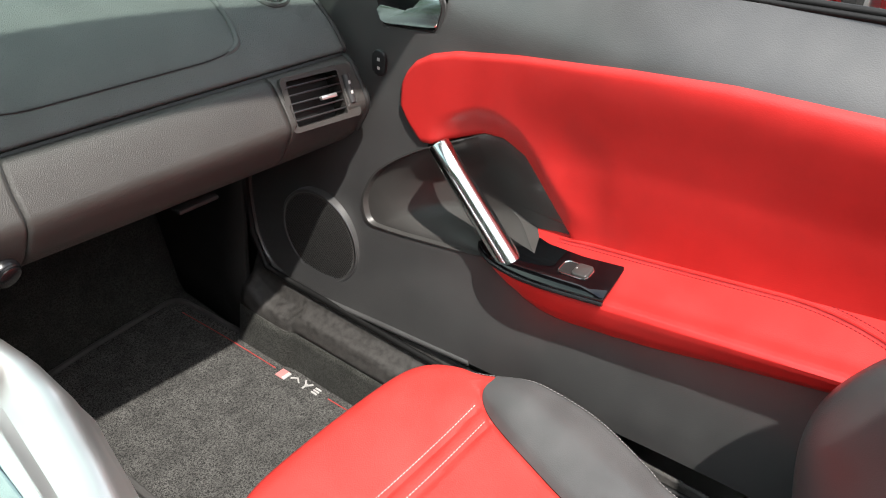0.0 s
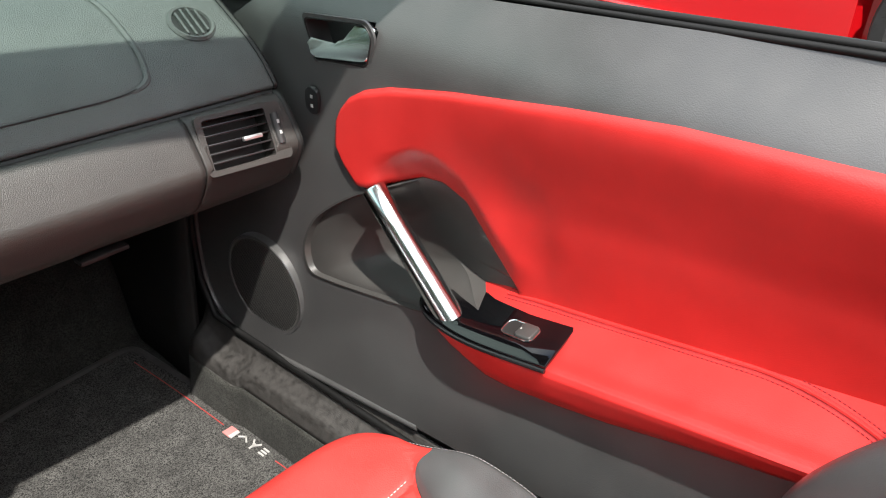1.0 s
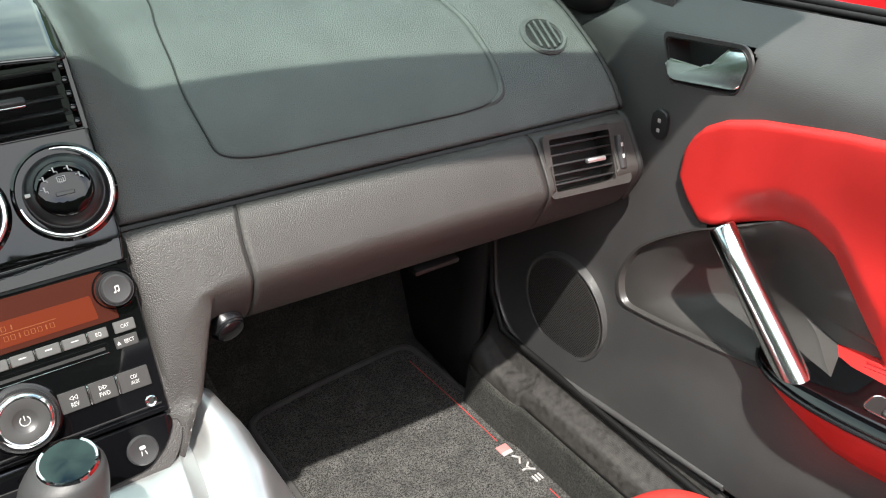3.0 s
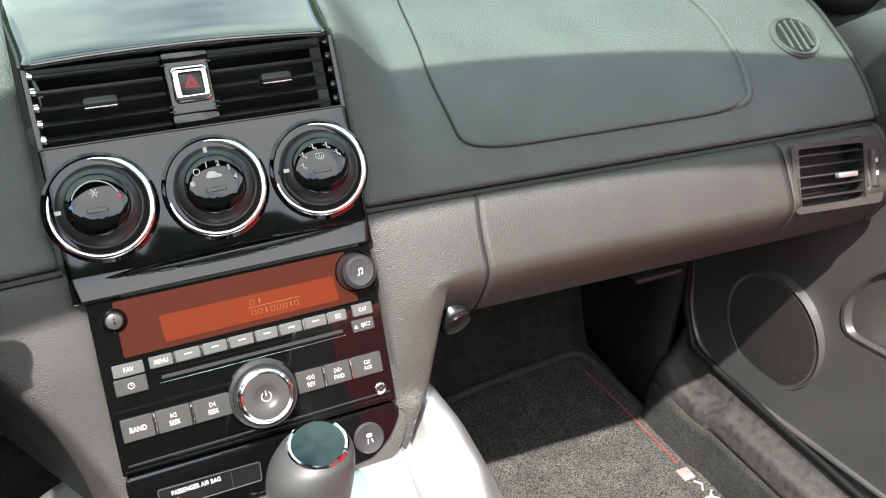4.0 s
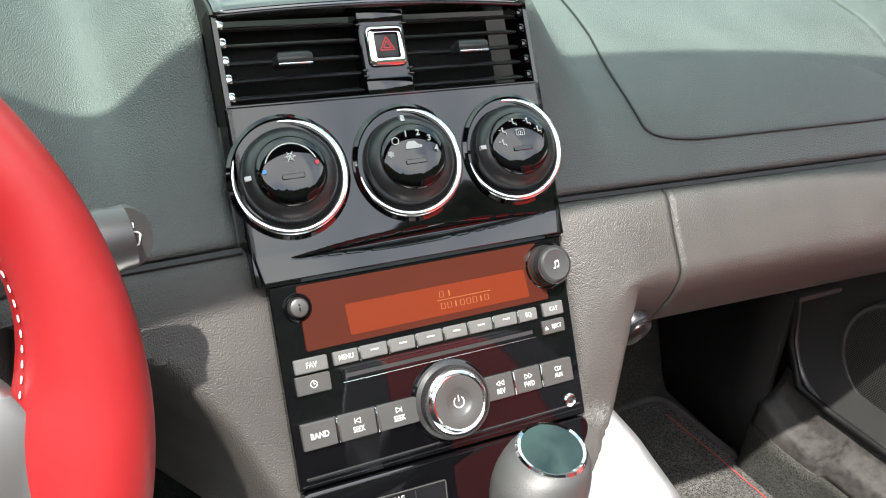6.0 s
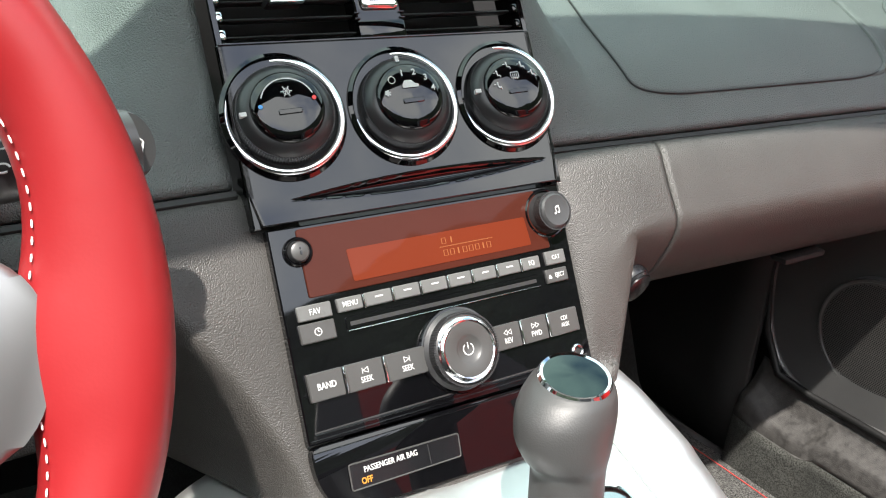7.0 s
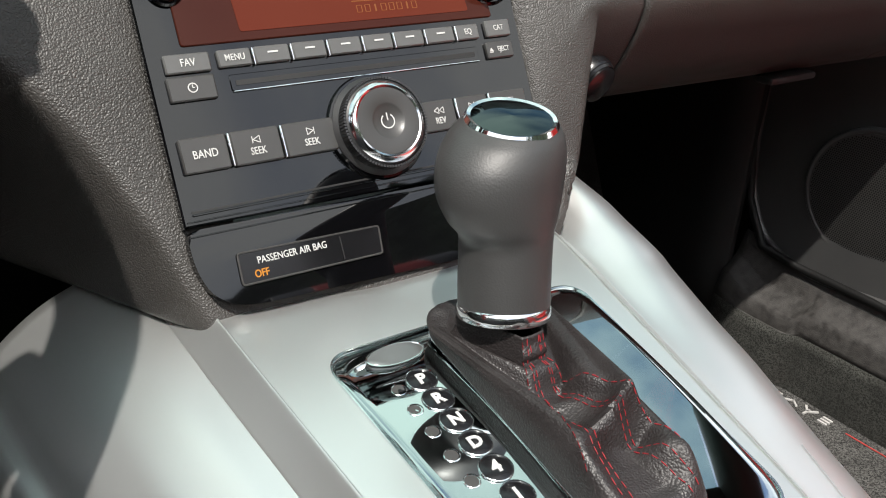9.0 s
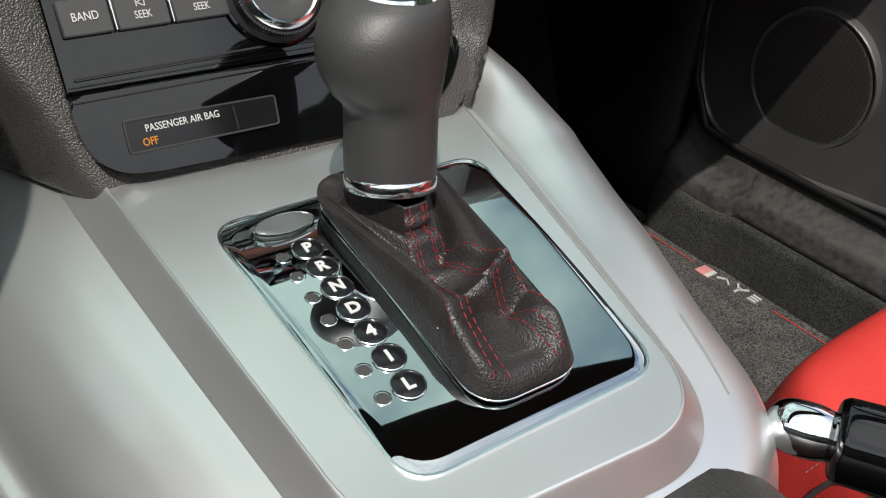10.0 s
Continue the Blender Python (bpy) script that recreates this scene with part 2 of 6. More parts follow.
def box(cx, cy, cz, sx, sy, sz, r=0.0, seg=2):
    bm = bmesh.new()
    bmesh.ops.create_cube(bm, size=1, matrix=Matrix.Translation((cx, cy, cz)) @ Matrix.Diagonal((sx, sy, sz, 1)))
    if r:
        bmesh.ops.bevel(bm, geom=bm.edges[:], offset=r, segments=seg, profile=0.5, affect="EDGES")
    return bm


def slab(poly, z0, z1, r=0.0, seg=2):
    """A polygon in x and y drawn out from z0 to z1, its upper edge rounded by r."""
    bm = bmesh.new()
    lo = [bm.verts.new((x, y, z0)) for x, y in poly]
    hi = [bm.verts.new((x, y, z1)) for x, y in poly]
    top = bm.faces.new(hi)
    bm.faces.new(lo[::-1])
    k = len(poly)
    for i in range(k):
        bm.faces.new((lo[i], lo[(i + 1) % k], hi[(i + 1) % k], hi[i]))
    if r:
        bmesh.ops.bevel(bm, geom=list(top.edges), offset=r, segments=seg, profile=0.5, affect="EDGES")
    return bm


def frame_slab(outer, inner, z0, z1):
    """A ring between two outlines of equal count, drawn out from z0 to z1."""
    bm = bmesh.new()
    k = len(outer)
    R = [[bm.verts.new((x, y, z)) for x, y in pts] for pts, z in ((outer, z0), (outer, z1), (inner, z1), (inner, z0))]
    for a in range(4):
        for i in range(k):
            j = (i + 1) % k
            bm.faces.new((R[a][i], R[a][j], R[(a + 1) % 4][j], R[(a + 1) % 4][i]))
    return bm


def rrect(x0, y0, x1, y1, r, n=6):
    """A rectangle with rounded corners, as points."""
    out = []
    for cx, cy, a0 in ((x1 - r, y1 - r, 0), (x0 + r, y1 - r, 90), (x0 + r, y0 + r, 180), (x1 - r, y0 + r, 270)):
        out += [(cx + r * math.cos(radians(a0 + 90 * k / n)), cy + r * math.sin(radians(a0 + 90 * k / n))) for k in range(n + 1)]
    return out


def rounded(poly, r, n=5):
    """The corners of any polygon rounded."""
    out, k = [], len(poly)
    for i in range(k):
        p, a, b = Vector(poly[i]), Vector(poly[i - 1]), Vector(poly[(i + 1) % k])
        ra = min(r, (a - p).length * 0.45, (b - p).length * 0.45)
        s, e = p + (a - p).normalized() * ra, p + (b - p).normalized() * ra
        for j in range(n + 1):
            t = j / n
            q = s * (1 - t) ** 2 + p * 2 * t * (1 - t) + e * t ** 2
            out.append((q.x, q.y))
    return out


def lathe(profile, n=48):
    """Radius and height pairs turned about z."""
    def at(u, v):
        k = min(int(round(v * (len(profile) - 1))), len(profile) - 1)
        r, z = profile[k]
        return (max(r, 1e-5) * math.cos(2 * math.pi * u), max(r, 1e-5) * math.sin(2 * math.pi * u), z)
    return sheet(at, n, len(profile), wrap_u=True)


def tube(path, radius, n=12, ends=True):
    """A round bar along points; radius is a number or one per point."""
    path = [Vector(p) for p in path]
    bm, rings = bmesh.new(), []
    side = None
    for i, p in enumerate(path):
        d = (path[min(i + 1, len(path) - 1)] - path[max(i - 1, 0)]).normalized()
        if side is None:
            side = d.orthogonal().normalized()
        side = (side - d * side.dot(d)).normalized()
        up = d.cross(side)
        r = radius[i] if isinstance(radius, (list, tuple)) else radius
        rings.append([bm.verts.new(p + (side * math.cos(2 * math.pi * k / n) + up * math.sin(2 * math.pi * k / n)) * r) for k in range(n)])
    for a, b in zip(rings, rings[1:]):
        for k in range(n):
            bm.faces.new((a[k], a[(k + 1) % n], b[(k + 1) % n], b[k]))
    if ends:
        bm.faces.new(rings[0][::-1])
        bm.faces.new(rings[-1])
    return bm


def smooth_line(pts, per=8):
    """Points along a soft curve through pts (tuples of any length)."""
    P = [np.array(p, float) for p in pts]
    P = [2 * P[0] - P[1]] + P + [2 * P[-1] - P[-2]]
    out = []
    for i in range(1, len(P) - 2):
        a, b, c, d = P[i - 1:i + 3]
        for k in range(per):
            t = k / per
            out.append(0.5 * (2 * b + (c - a) * t + (2 * a - 5 * b + 4 * c - d) * t ** 2 + (3 * b - a - 3 * c + d) * t ** 3))
    return out + [P[-2]]


def stitches(path, on, off, r, lift=None):
    """Short threads along a line of points, joined."""
    path = [Vector(p) for p in path]
    cum = [0.0]
    for a, b in zip(path, path[1:]):
        cum.append(cum[-1] + (b - a).length)

    def at(s):
        for i in range(len(cum) - 1):
            if s <= cum[i + 1]:
                return path[i].lerp(path[i + 1], (s - cum[i]) / max(1e-9, cum[i + 1] - cum[i]))
        return path[-1]
    V, F, s = [], [], 0.0
    while s + on < cum[-1]:
        a, b = at(s), at(s + on)
        d = (b - a).normalized()
        u = d.orthogonal().normalized()
        w = d.cross(u)
        k = len(V)
        for q in (a, (a + b) / 2, b):
            rr = r if q is not a and q is not b else r * 0.6
            V += [tuple(q + u * rr), tuple(q + w * rr), tuple(q - u * rr), tuple(q - w * rr)]
        for g in (0, 4):
            F += [(k + g + i, k + g + (i + 1) % 4, k + g + 4 + (i + 1) % 4, k + g + 4 + i) for i in range(4)]
        s += on + off
    bm = bmesh.new()
    vs = [bm.verts.new(v) for v in V]
    for f in F:
        bm.faces.new([vs[i] for i in f])
    return bm


def text_mesh(body, height, mat, bold=0.0, depth=0.0002, condensed=1.0):
    """Lettering with the built-in font, centred, as a mesh; capital height in metres."""
    cu = bpy.data.curves.new("lettering", "FONT")
    cu.body, cu.size, cu.align_x, cu.align_y = body, height / 0.7, "CENTER", "CENTER"
    cu.extrude, cu.offset, cu.resolution_u = depth, bold, 3
    ob = new("lettering", cu)
    bpy.context.view_layer.update()
    me = bpy.data.meshes.new_from_object(ob.evaluated_get(bpy.context.evaluated_depsgraph_get()))
    bpy.data.objects.remove(ob)
    bpy.data.curves.remove(cu)
    me.materials.clear()
    me.materials.append(mat)
    if condensed != 1.0:
        me.transform(Matrix.Diagonal((condensed, 1, 1, 1)))
    return me


def smooth01(t):
    t = max(0.0, min(1.0, t))
    return t * t * (3 - 2 * t)


def lerp(a, b, t):
    return a + (b - a) * t


def table(x, pts):
    """A soft curve through a few (x, value) pairs."""
    if x <= pts[0][0]:
        return pts[0][1]
    for (a, p), (b, q) in zip(pts, pts[1:]):
        if x <= b:
            return lerp(p, q, (x - a) / (b - a))
    return pts[-1][1]

# ---- ground and neighbouring car ----
part("ground", sheet(lambda u, v: (lerp(-400, 400, u), lerp(-400, 400, v), -0.24), 2, 2), ASPHALT)
tagged(bpy.data.objects["ground"], "grey asphalt car park surface", "ground", kind="structure")


def door_x(z):
    return 0.6225 + 0.043 * z


# the far edge of the car park, all round
# never in view; made taller at the rear so glossy parts reflect dark
def edge_at(u, v):
    a = 2 * math.pi * u
    rear = smooth01((0.35 - math.sin(a)) / 0.7)
    h = 6.4 + 2.3 * rear + (1.5 - 0.8 * rear) * noise.noise(Vector((9 * math.cos(a), 9 * math.sin(a), 1.0))) + 0.7 * noise.noise(Vector((31 * math.cos(a), 31 * math.sin(a), 2.0)))
    r = 15 + 0.8 * v
    return (r * math.cos(a), r * math.sin(a), lerp(-0.3, h, v))
tagged(part("backdrop", sheet(edge_at, 240, 8, wrap_u=True), FARTREES), "dark distant trees out of view, shaping the reflections", "trees", kind="structure")


# ---- car shell around the cabin ----
shell = thing("car_body", "silver roadster body shell with black inner panels", "car body", (0, 0, -0.2), kind="structure")
part("floor_pan", box(0, -0.3, -0.035, 1.36, 2.0, 0.03, 0.004), CARPET, shell)
# this bulkhead is out of view; its added height darkens low-angle reflections
part("unseen_rear_bulkhead", box(0, -1.12, 0.37, 1.36, 0.04, 0.82, 0.015), DARK, shell)
part("rear_deck", box(0, -1.45, 0.58, 1.5, 0.7, 0.05, 0.015), SILVER, shell)
part("driver_side_wall", box(-0.70, -0.35, 0.30, 0.08, 1.6, 0.68, 0.02), DOORBLK, shell)
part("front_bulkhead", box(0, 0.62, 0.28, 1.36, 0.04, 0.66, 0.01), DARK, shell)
part("bonnet", sheet(lambda u, v: (lerp(-0.75, 0.75, u), lerp(0.64, 1.9, v), 0.62 - 0.14 * v * v - 0.06 * (2 * u - 1) ** 2), 16, 16), SILVER, shell, solid=0.004)


# windscreen with its frame
screen = thing("windscreen", "green-tinted windscreen in a black frame over the dashboard", "windscreen", (0, 0.5, 0.62), kind="structure")
def header_y(x):
    return -0.109 - 0.25 * x * x
def header_z(x):
    return 0.955 - 0.10 * x * x
part("glass", sheet(lambda u, v: (lerp(-0.66, 0.66, u) * lerp(1, 0.86, v), lerp(0.58 - 0.30 * (2 * u - 1) ** 2, header_y(lerp(-0.57, 0.57, u)) + 0.05, v), lerp(0.66, header_z(lerp(-0.57, 0.57, u)), v) + 0.05 * math.sin(math.pi * v)), 24, 12), WINDSHIELD, screen)
part("header_rail", sheet(lambda u, v: (lerp(-0.60, 0.60, u), header_y(lerp(-0.60, 0.60, u)) + 0.066 * math.cos(2 * math.pi * v), header_z(lerp(-0.60, 0.60, u)) + 0.016 * math.sin(2 * math.pi * v)), 24, 14, wrap_v=True, caps=True), DARK, screen)
for s in (-1, 1):
    part("pillar", tube([(s * 0.665, 0.34, 0.60), (s * 0.655, 0.20, 0.72), (s * 0.625, 0.0, 0.86), (s * 0.585, header_y(0.58), header_z(0.58))], 0.03, 12), DARK, screen)

part("pillar_cover", sheet(lambda u, v: (lerp(0.659, 0.672, v), lerp(0.0, 0.36, u), lerp(0.50, 0.70, v)), 10, 6), PAD, screen, "dark grey pillar foot cover", solid=0.003)
part("pillar_bulge", sheet(lambda u, v: (0.668 + 0.030 * math.cos(2 * math.pi * u) * math.sin(math.pi * v), 0.128 + 0.056 * math.sin(2 * math.pi * u) * math.sin(math.pi * v), 0.635 + 0.040 * math.cos(math.pi * v)), 28, 16, wrap_u=True), SATIN, screen, "rounded black pillar foot")

# ---- floor ----
part("carpet", sheet(lambda u, v: (lerp(0.16, 0.61, u), table(v, [(0, -0.6), (0.5, 0.372), (0.58, 0.392), (1, 0.56)]), table(v, [(0, -0.008), (0.5, -0.008), (0.58, 0.012), (1, 0.40)])), 12, 40), CARPET, shell, solid=0.01)
part("tunnel_side", sheet(lambda u, v: (lerp(0.185, 0.205, v), lerp(-0.6, 0.6, u), lerp(lerp(0.13, 0.30, smooth01((u - 0.45) / 0.2)), -0.01, v)), 8, 6), CARPET, shell, solid=0.01)
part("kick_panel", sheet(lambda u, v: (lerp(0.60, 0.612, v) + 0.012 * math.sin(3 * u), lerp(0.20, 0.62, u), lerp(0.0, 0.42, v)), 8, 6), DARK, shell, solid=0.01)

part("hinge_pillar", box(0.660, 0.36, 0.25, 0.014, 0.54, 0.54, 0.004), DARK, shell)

sill = thing("door_sill", "scuffed black plastic door sill trim beside the floor mat", "door sill", (0.62, 0, 0), kind="structure")
def sill_at(u, v):
    y = lerp(-0.95, 0.20, u)
    drop = 0.012 * smooth01((y - 0.085) / 0.012) - 0.02 * smooth01((y - 0.15) / 0.05)
    x = table(v, [(0, 0.585), (0.3, 0.592), (0.45, 0.600), (0.55, 0.608), (0.8, 0.622), (1, 0.634)])
    z = table(v, [(0, -0.02), (0.3, 0.07), (0.45, 0.094), (0.55, 0.099), (0.8, 0.112), (1, 0.140)])
    return (x - 0.006 * smooth01((y - 0.085) / 0.012), y, z - drop * (1 if v > 0.3 else 0.3))
part("sill_cover", sheet(lambda u, v: sill_at(u, lerp(0.3, 1, v)), 120, 20), SILLPL, sill, "scuffed black sill cover", solid=0.003)
part("sill_side", sheet(lambda u, v: sill_at(u, lerp(0, 0.3, v)), 60, 8), CARPET, sill, "dark carpeted sill side", solid=0.003)
part("clip_boss", sheet(lambda u, v: (0.613 + 0.010 * math.sin(math.pi * u) ** 0.5, 0.066 + 0.017 * (1 - 2 * v), 0.098 + 0.012 * math.sin(math.pi * u) * math.sin(math.pi * v) ** 0.5), 10, 10), SILLPL, sill)
part("seal", tube([(0.624, y, 0.128 + 0.004 * math.sin(6 * y)) for y in np.linspace(-0.95, 0.12, 30)] + [(0.618, 0.17, 0.14), (0.620, 0.20, 0.19), (0.622, 0.212, 0.26), (0.622, 0.205, 0.40)], 0.005, 10), RUBBER, sill, "black rubber door seal")

# ---- floor mat ----
mat = thing("floor_mat", "charcoal carpet floor mat with red stitching and embroidered white badge", "floor mat", (0.44, 0.1, 0))
mat_poly = rounded([(0.283, -0.30), (0.600, -0.30), (0.602, -0.02), (0.598, 0.20), (0.588, 0.375), (0.40, 0.362), (0.285, 0.345)], 0.03, 8)
def mat_outline(k):
    c = Vector((0.44, 0.06))
    return [tuple(c + (Vector(p) - c) * k) for p in mat_poly]
part("carpet_face", slab(mat_outline(0.955), -0.004, 0.002, 0.001, 1), MATPILE, mat)
part("binding", tube([(x, y, 0.001) for x, y in mat_outline(0.977) + [mat_outline(0.977)[0]]], 0.0055, 8, ends=False), MATEDGE, mat, "black bound edge")
part("red_stitch_line", tube([Vector(p) for p in smooth_line([(0.563, 0.325, 0.003), (0.567, 0.22, 0.003), (0.568, 0.105, 0.003)], 10)], 0.0008, 6), SEAMTHREAD, mat, "red stitched line")
part("red_stitch_line", tube([Vector(p) for p in smooth_line([(0.571, -0.005, 0.003), (0.572, -0.08, 0.003), (0.573, -0.2, 0.003)], 10)], 0.0008, 6), SEAMTHREAD, mat, "red stitched line")
badge = part("badge", box(0.566, 0.087, 0.0025, 0.018, 0.016, 0.002, 0.0006), PINKTHREAD, mat, "white and red embroidered badge")
part("badge_band", box(0.566, 0.079, 0.0026, 0.0165, 0.006, 0.0023, 0.0005), EMBROIDERY, badge)
# three plain embroidered marks
for y, shape in ((0.062, ((0.0, 0.004, -0.9), (0.0, -0.004, 0.9))), (0.041, ((-0.003, 0.0, 0.0), (0.003, 0.004, 0.7), (0.003, -0.004, -0.7))), (0.020, ((-0.005, 0.0, 1.57), (0.0, 0.0, 1.57), (0.005, 0.0, 1.57)))):
    bm = bmesh.new()
    for dx, dy, a in shape:
        ln = 0.011 if abs(a) > 1 else 0.012
        m = Matrix.Translation((0.571 + dx, y + dy, 0.0028)) @ Matrix.Rotation(a, 4, "Z") @ Matrix.Diagonal((ln, 0.0024, 0.0016, 1))
        bmesh.ops.create_cube(bm, size=1, matrix=m)
    part("embroidered_mark", bm, EMBROIDERY, mat, "white embroidered mark")

# ---- dashboard ----
dash = thing("dashboard", "dark grey grained dashboard with a soft pad and satin lower panel", "dashboard", (0, 0.1, 0.4))
BASE = [(0.016, 0.0008), (0.006, 0.0012), (0.0008, 0.0048), (0.005, 0.0110), (0.020, 0.028), (0.043, 0.047), (0.076, 0.068), (0.11, 0.086), (0.16, 0.102), (0.23, 0.110), (0.40, 0.112)]
PODP = [(0.016, 0.0008), (0.006, 0.0012), (0.0016, 0.0055), (0.008, 0.016), (0.026, 0.048), (0.046, 0.084), (0.064, 0.116), (0.092, 0.134), (0.16, 0.150), (0.23, 0.158), (0.40, 0.160)]
def seam_y(x):
    return 0.036 - 0.05 * (abs(x) - 0.2)
PADN = 61
BASE_S, POD_S = smooth_line(BASE, 6), smooth_line(PODP, 6)
def pad_at(x, s):
    """The dash pad's surface at x; s runs from the seam (0) to the windscreen (1)."""
    k = s * (len(BASE_S) - 1)
    i = min(int(k), len(BASE_S) - 2)
    b, p = lerp(BASE_S[i], BASE_S[i + 1], k - i), lerp(POD_S[i], POD_S[i + 1], k - i)
    w = smooth01((abs(x) - 0.108) / 0.060)
    q = lerp(p, b, w)
    z = 0.523 + q[1]
    if x < -0.17:
        z += 0.055 * smooth01((-0.17 - x) / 0.08) * smooth01((s - 0.12) / 0.4)
    bow = -0.22 * max(0, abs(x) - 0.45) ** 2 * s
    return Vector((x, seam_y(x) + q[0] + bow, z))
for x0, x1, nu in ((0.1075, 0.622, 90), (-0.70, -0.1075, 90)):
    part("pad", sheet(lambda u, v: pad_at(lerp(x0, x1, u), v), nu, PADN), PAD, dash, "soft dark grey grained upper pad", solid=0.004)
def pad_normal(x, s):
    a, b = pad_at(x + 0.002, s) - pad_at(x - 0.002, s), pad_at(x, min(1, s + 0.01)) - pad_at(x, max(0, s - 0.01))
    n = a.cross(b).normalized()
    return n if n.z > 0 else -n
# the passenger airbag lid and the gap round it
def dense_outline(pts, step):
    """The same outline with points at least every step."""
    out = []
    for a, b in zip(pts, pts[1:] + pts[:1]):
        k = max(1, int((Vector(b) - Vector(a)).length / step))
        out += [tuple(Vector(a).lerp(Vector(b), i / k)) for i in range(k)]
    return out
LID = dense_outline(rounded([(0.199, 0.384), (0.480, 0.386), (0.494, 0.53), (0.495, 0.70), (0.472, 0.97), (0.232, 0.97), (0.203, 0.80), (0.193, 0.60)], 0.060, 10), 0.012)
def lid_pt(q, k, lift):
    c = Vector((0.33, 0.68))
    p = c + (Vector(q) - c) * k
    return pad_at(p.x, p.y) + pad_normal(p.x, p.y) * lift
lid_rings = [(k, 0.0028) for k in (0.0, 0.3, 0.55, 0.75, 0.9, 0.96, 0.985)] + [(0.993, 0.0023), (0.996, 0.001)]
part("airbag_lid", sheet(lambda u, v: lid_pt(LID[int(round(u * len(LID))) % len(LID)], lid_rings[int(round(v * (len(lid_rings) - 1)))][0] + 0.001, lid_rings[int(round(v * (len(lid_rings) - 1)))][1]), len(LID), len(lid_rings), wrap_u=True), PAD, dash, "flush passenger airbag lid")
part("lid_gap", tube([lid_pt(q, 1.0045, 0.0024) for q in LID + [LID[0]]], 0.0009, 6, ends=False), DARK, dash)
part("lid_edge", tube([lid_pt(q, 1.012, 0.0005) for q in LID + [LID[0]]], [0.0003 + 0.0045 * smooth01((q[0] - 0.44) / 0.05) for q in LID + [LID[0]]], 8, ends=False), PAD, dash)

LOWP = [(0.020, -0.008), (0.004, -0.004), (-0.006, -0.003), (-0.014, -0.006), (-0.022, -0.015), (-0.031, -0.028), (-0.038, -0.039), (-0.0425, -0.048), (-0.0420, -0.058), (-0.034, -0.076), (-0.021, -0.097), (0.002, -0.115), (0.035, -0.126), (0.20, -0.132)]
STKP = [(0.020, -0.008), (0.004, -0.004), (-0.003, -0.006), (-0.010, -0.018), (-0.024, -0.043), (-0.038, -0.069), (-0.052, -0.095), (-0.066, -0.120), (-0.080, -0.146), (-0.090, -0.164), (-0.090, -0.170), (-0.070, -0.174), (0.02, -0.175), (0.20, -0.17)]
LOW_S, STK_S = smooth_line(LOWP, 5), smooth_line(STKP, 5)
def low_at(x, s):
    k = s * (len(LOW_S) - 1)
    i = min(int(k), len(LOW_S) - 2)
    b, p = lerp(LOW_S[i], LOW_S[i + 1], k - i), lerp(STK_S[i], STK_S[i + 1], k - i)
    t = max(0.0, min(1.0, (abs(x) - 0.106) / 0.080))
    w = math.sqrt(1 - (1 - t) ** 2)
    if x > 0:
        leg = max(0.0, min(1.0, (x - table(-p[1], [(0.0, 0.103), (0.12, 0.104), (0.142, 0.1125), (0.155, 0.1105), (0.168, 0.099)])) / 0.044)) ** 1.25
        w = lerp(w, leg, smooth01((-p[1] - 0.090) / 0.060))
    if x < 0:
        t = max(0.0, min(1.0, (-x - 0.094) / 0.106))
        w = lerp(0.42, 0.10, smooth01((-p[1] - 0.06) / 0.06)) * math.sqrt(1 - (1 - t) ** 2)
    q = lerp(p, b, w)
    if x > 0.1 and q[1] < -0.13:
        q = q + np.array((0.0, min(-q[1] - 0.13, 0.55 * (x - 0.1))))
    if x < -0.09:
        d = max(0.0, -x - table(-q[1], [(0.0, 0.30), (0.02, 0.20), (0.05, 0.150), (0.09, 0.122), (0.13, 0.103), (0.17, 0.090)]))
        q = q + np.array((min(0.14, 1.9 * d * d / (d + 0.011)), 0.0))
    return Vector((x, seam_y(min(abs(x), 0.62)) + q[0], 0.523 + q[1]))
vx = Vector((0.551, -0.0135, 0.4935))
vent_m = Matrix.Translation(vx) @ Matrix(((0.995, 0.09, 0.0, 0), (-0.05, 0.44, -0.895, 0), (0.0, 0.89, 0.445, 0), (0, 0, 0, 1)))
def slant(x, v):
    """The joint beside the glovebox leans towards the stack lower down."""
    return x - 0.006 * smooth01((v - 0.1) / 0.3) if abs(x - 0.1975) < 0.002 else x
def low_panel(name, x0, x1, nu, label, hole=None):
    bm = sheet(lambda u, v: low_at(lerp(slant(x0, v), slant(x1, v), u), v), nu, 66)
    if hole:
        gone = [f for f in bm.faces if (lambda q: abs(q.x + 0.002) < 0.0415 and abs(q.y) < 0.0285 and abs(q.z) < 0.03)(hole @ f.calc_center_median())]
        bmesh.ops.delete(bm, geom=gone, context="FACES")
    return part(name, bm, LOWER, dash, label, solid=0.003)
low_panel("centre_surround", 0.098, 0.1965, 40, "grained grey surround of the centre stack")
low_panel("glovebox_panel", 0.1985, 0.4965, 50, "grained grey glovebox front")
low_panel("vent_pod", 0.4985, 0.618, 60, "grained end pod with the side vent", vent_m.inverted())
low_panel("centre_surround", -0.235, -0.074, 70, "grained grey surround of the centre stack")
low_panel("driver_lower_panel", -0.66, -0.235, 40, "grained grey lower panel below the steering wheel")
for x in (0.1975, 0.4975):
    part("panel_gap", tube([low_at(slant(x, s), s) + Vector((0, 0.0012, 0)) for s in np.linspace(0.08, 0.9, 50)], 0.0014, 6), DARK, dash)
part("pad_gap", tube([Vector((x, seam_y(x) - 0.0002, 0.5212)) for x in np.linspace(0.106, 0.62, 40)], 0.0032, 6), DARK, dash)
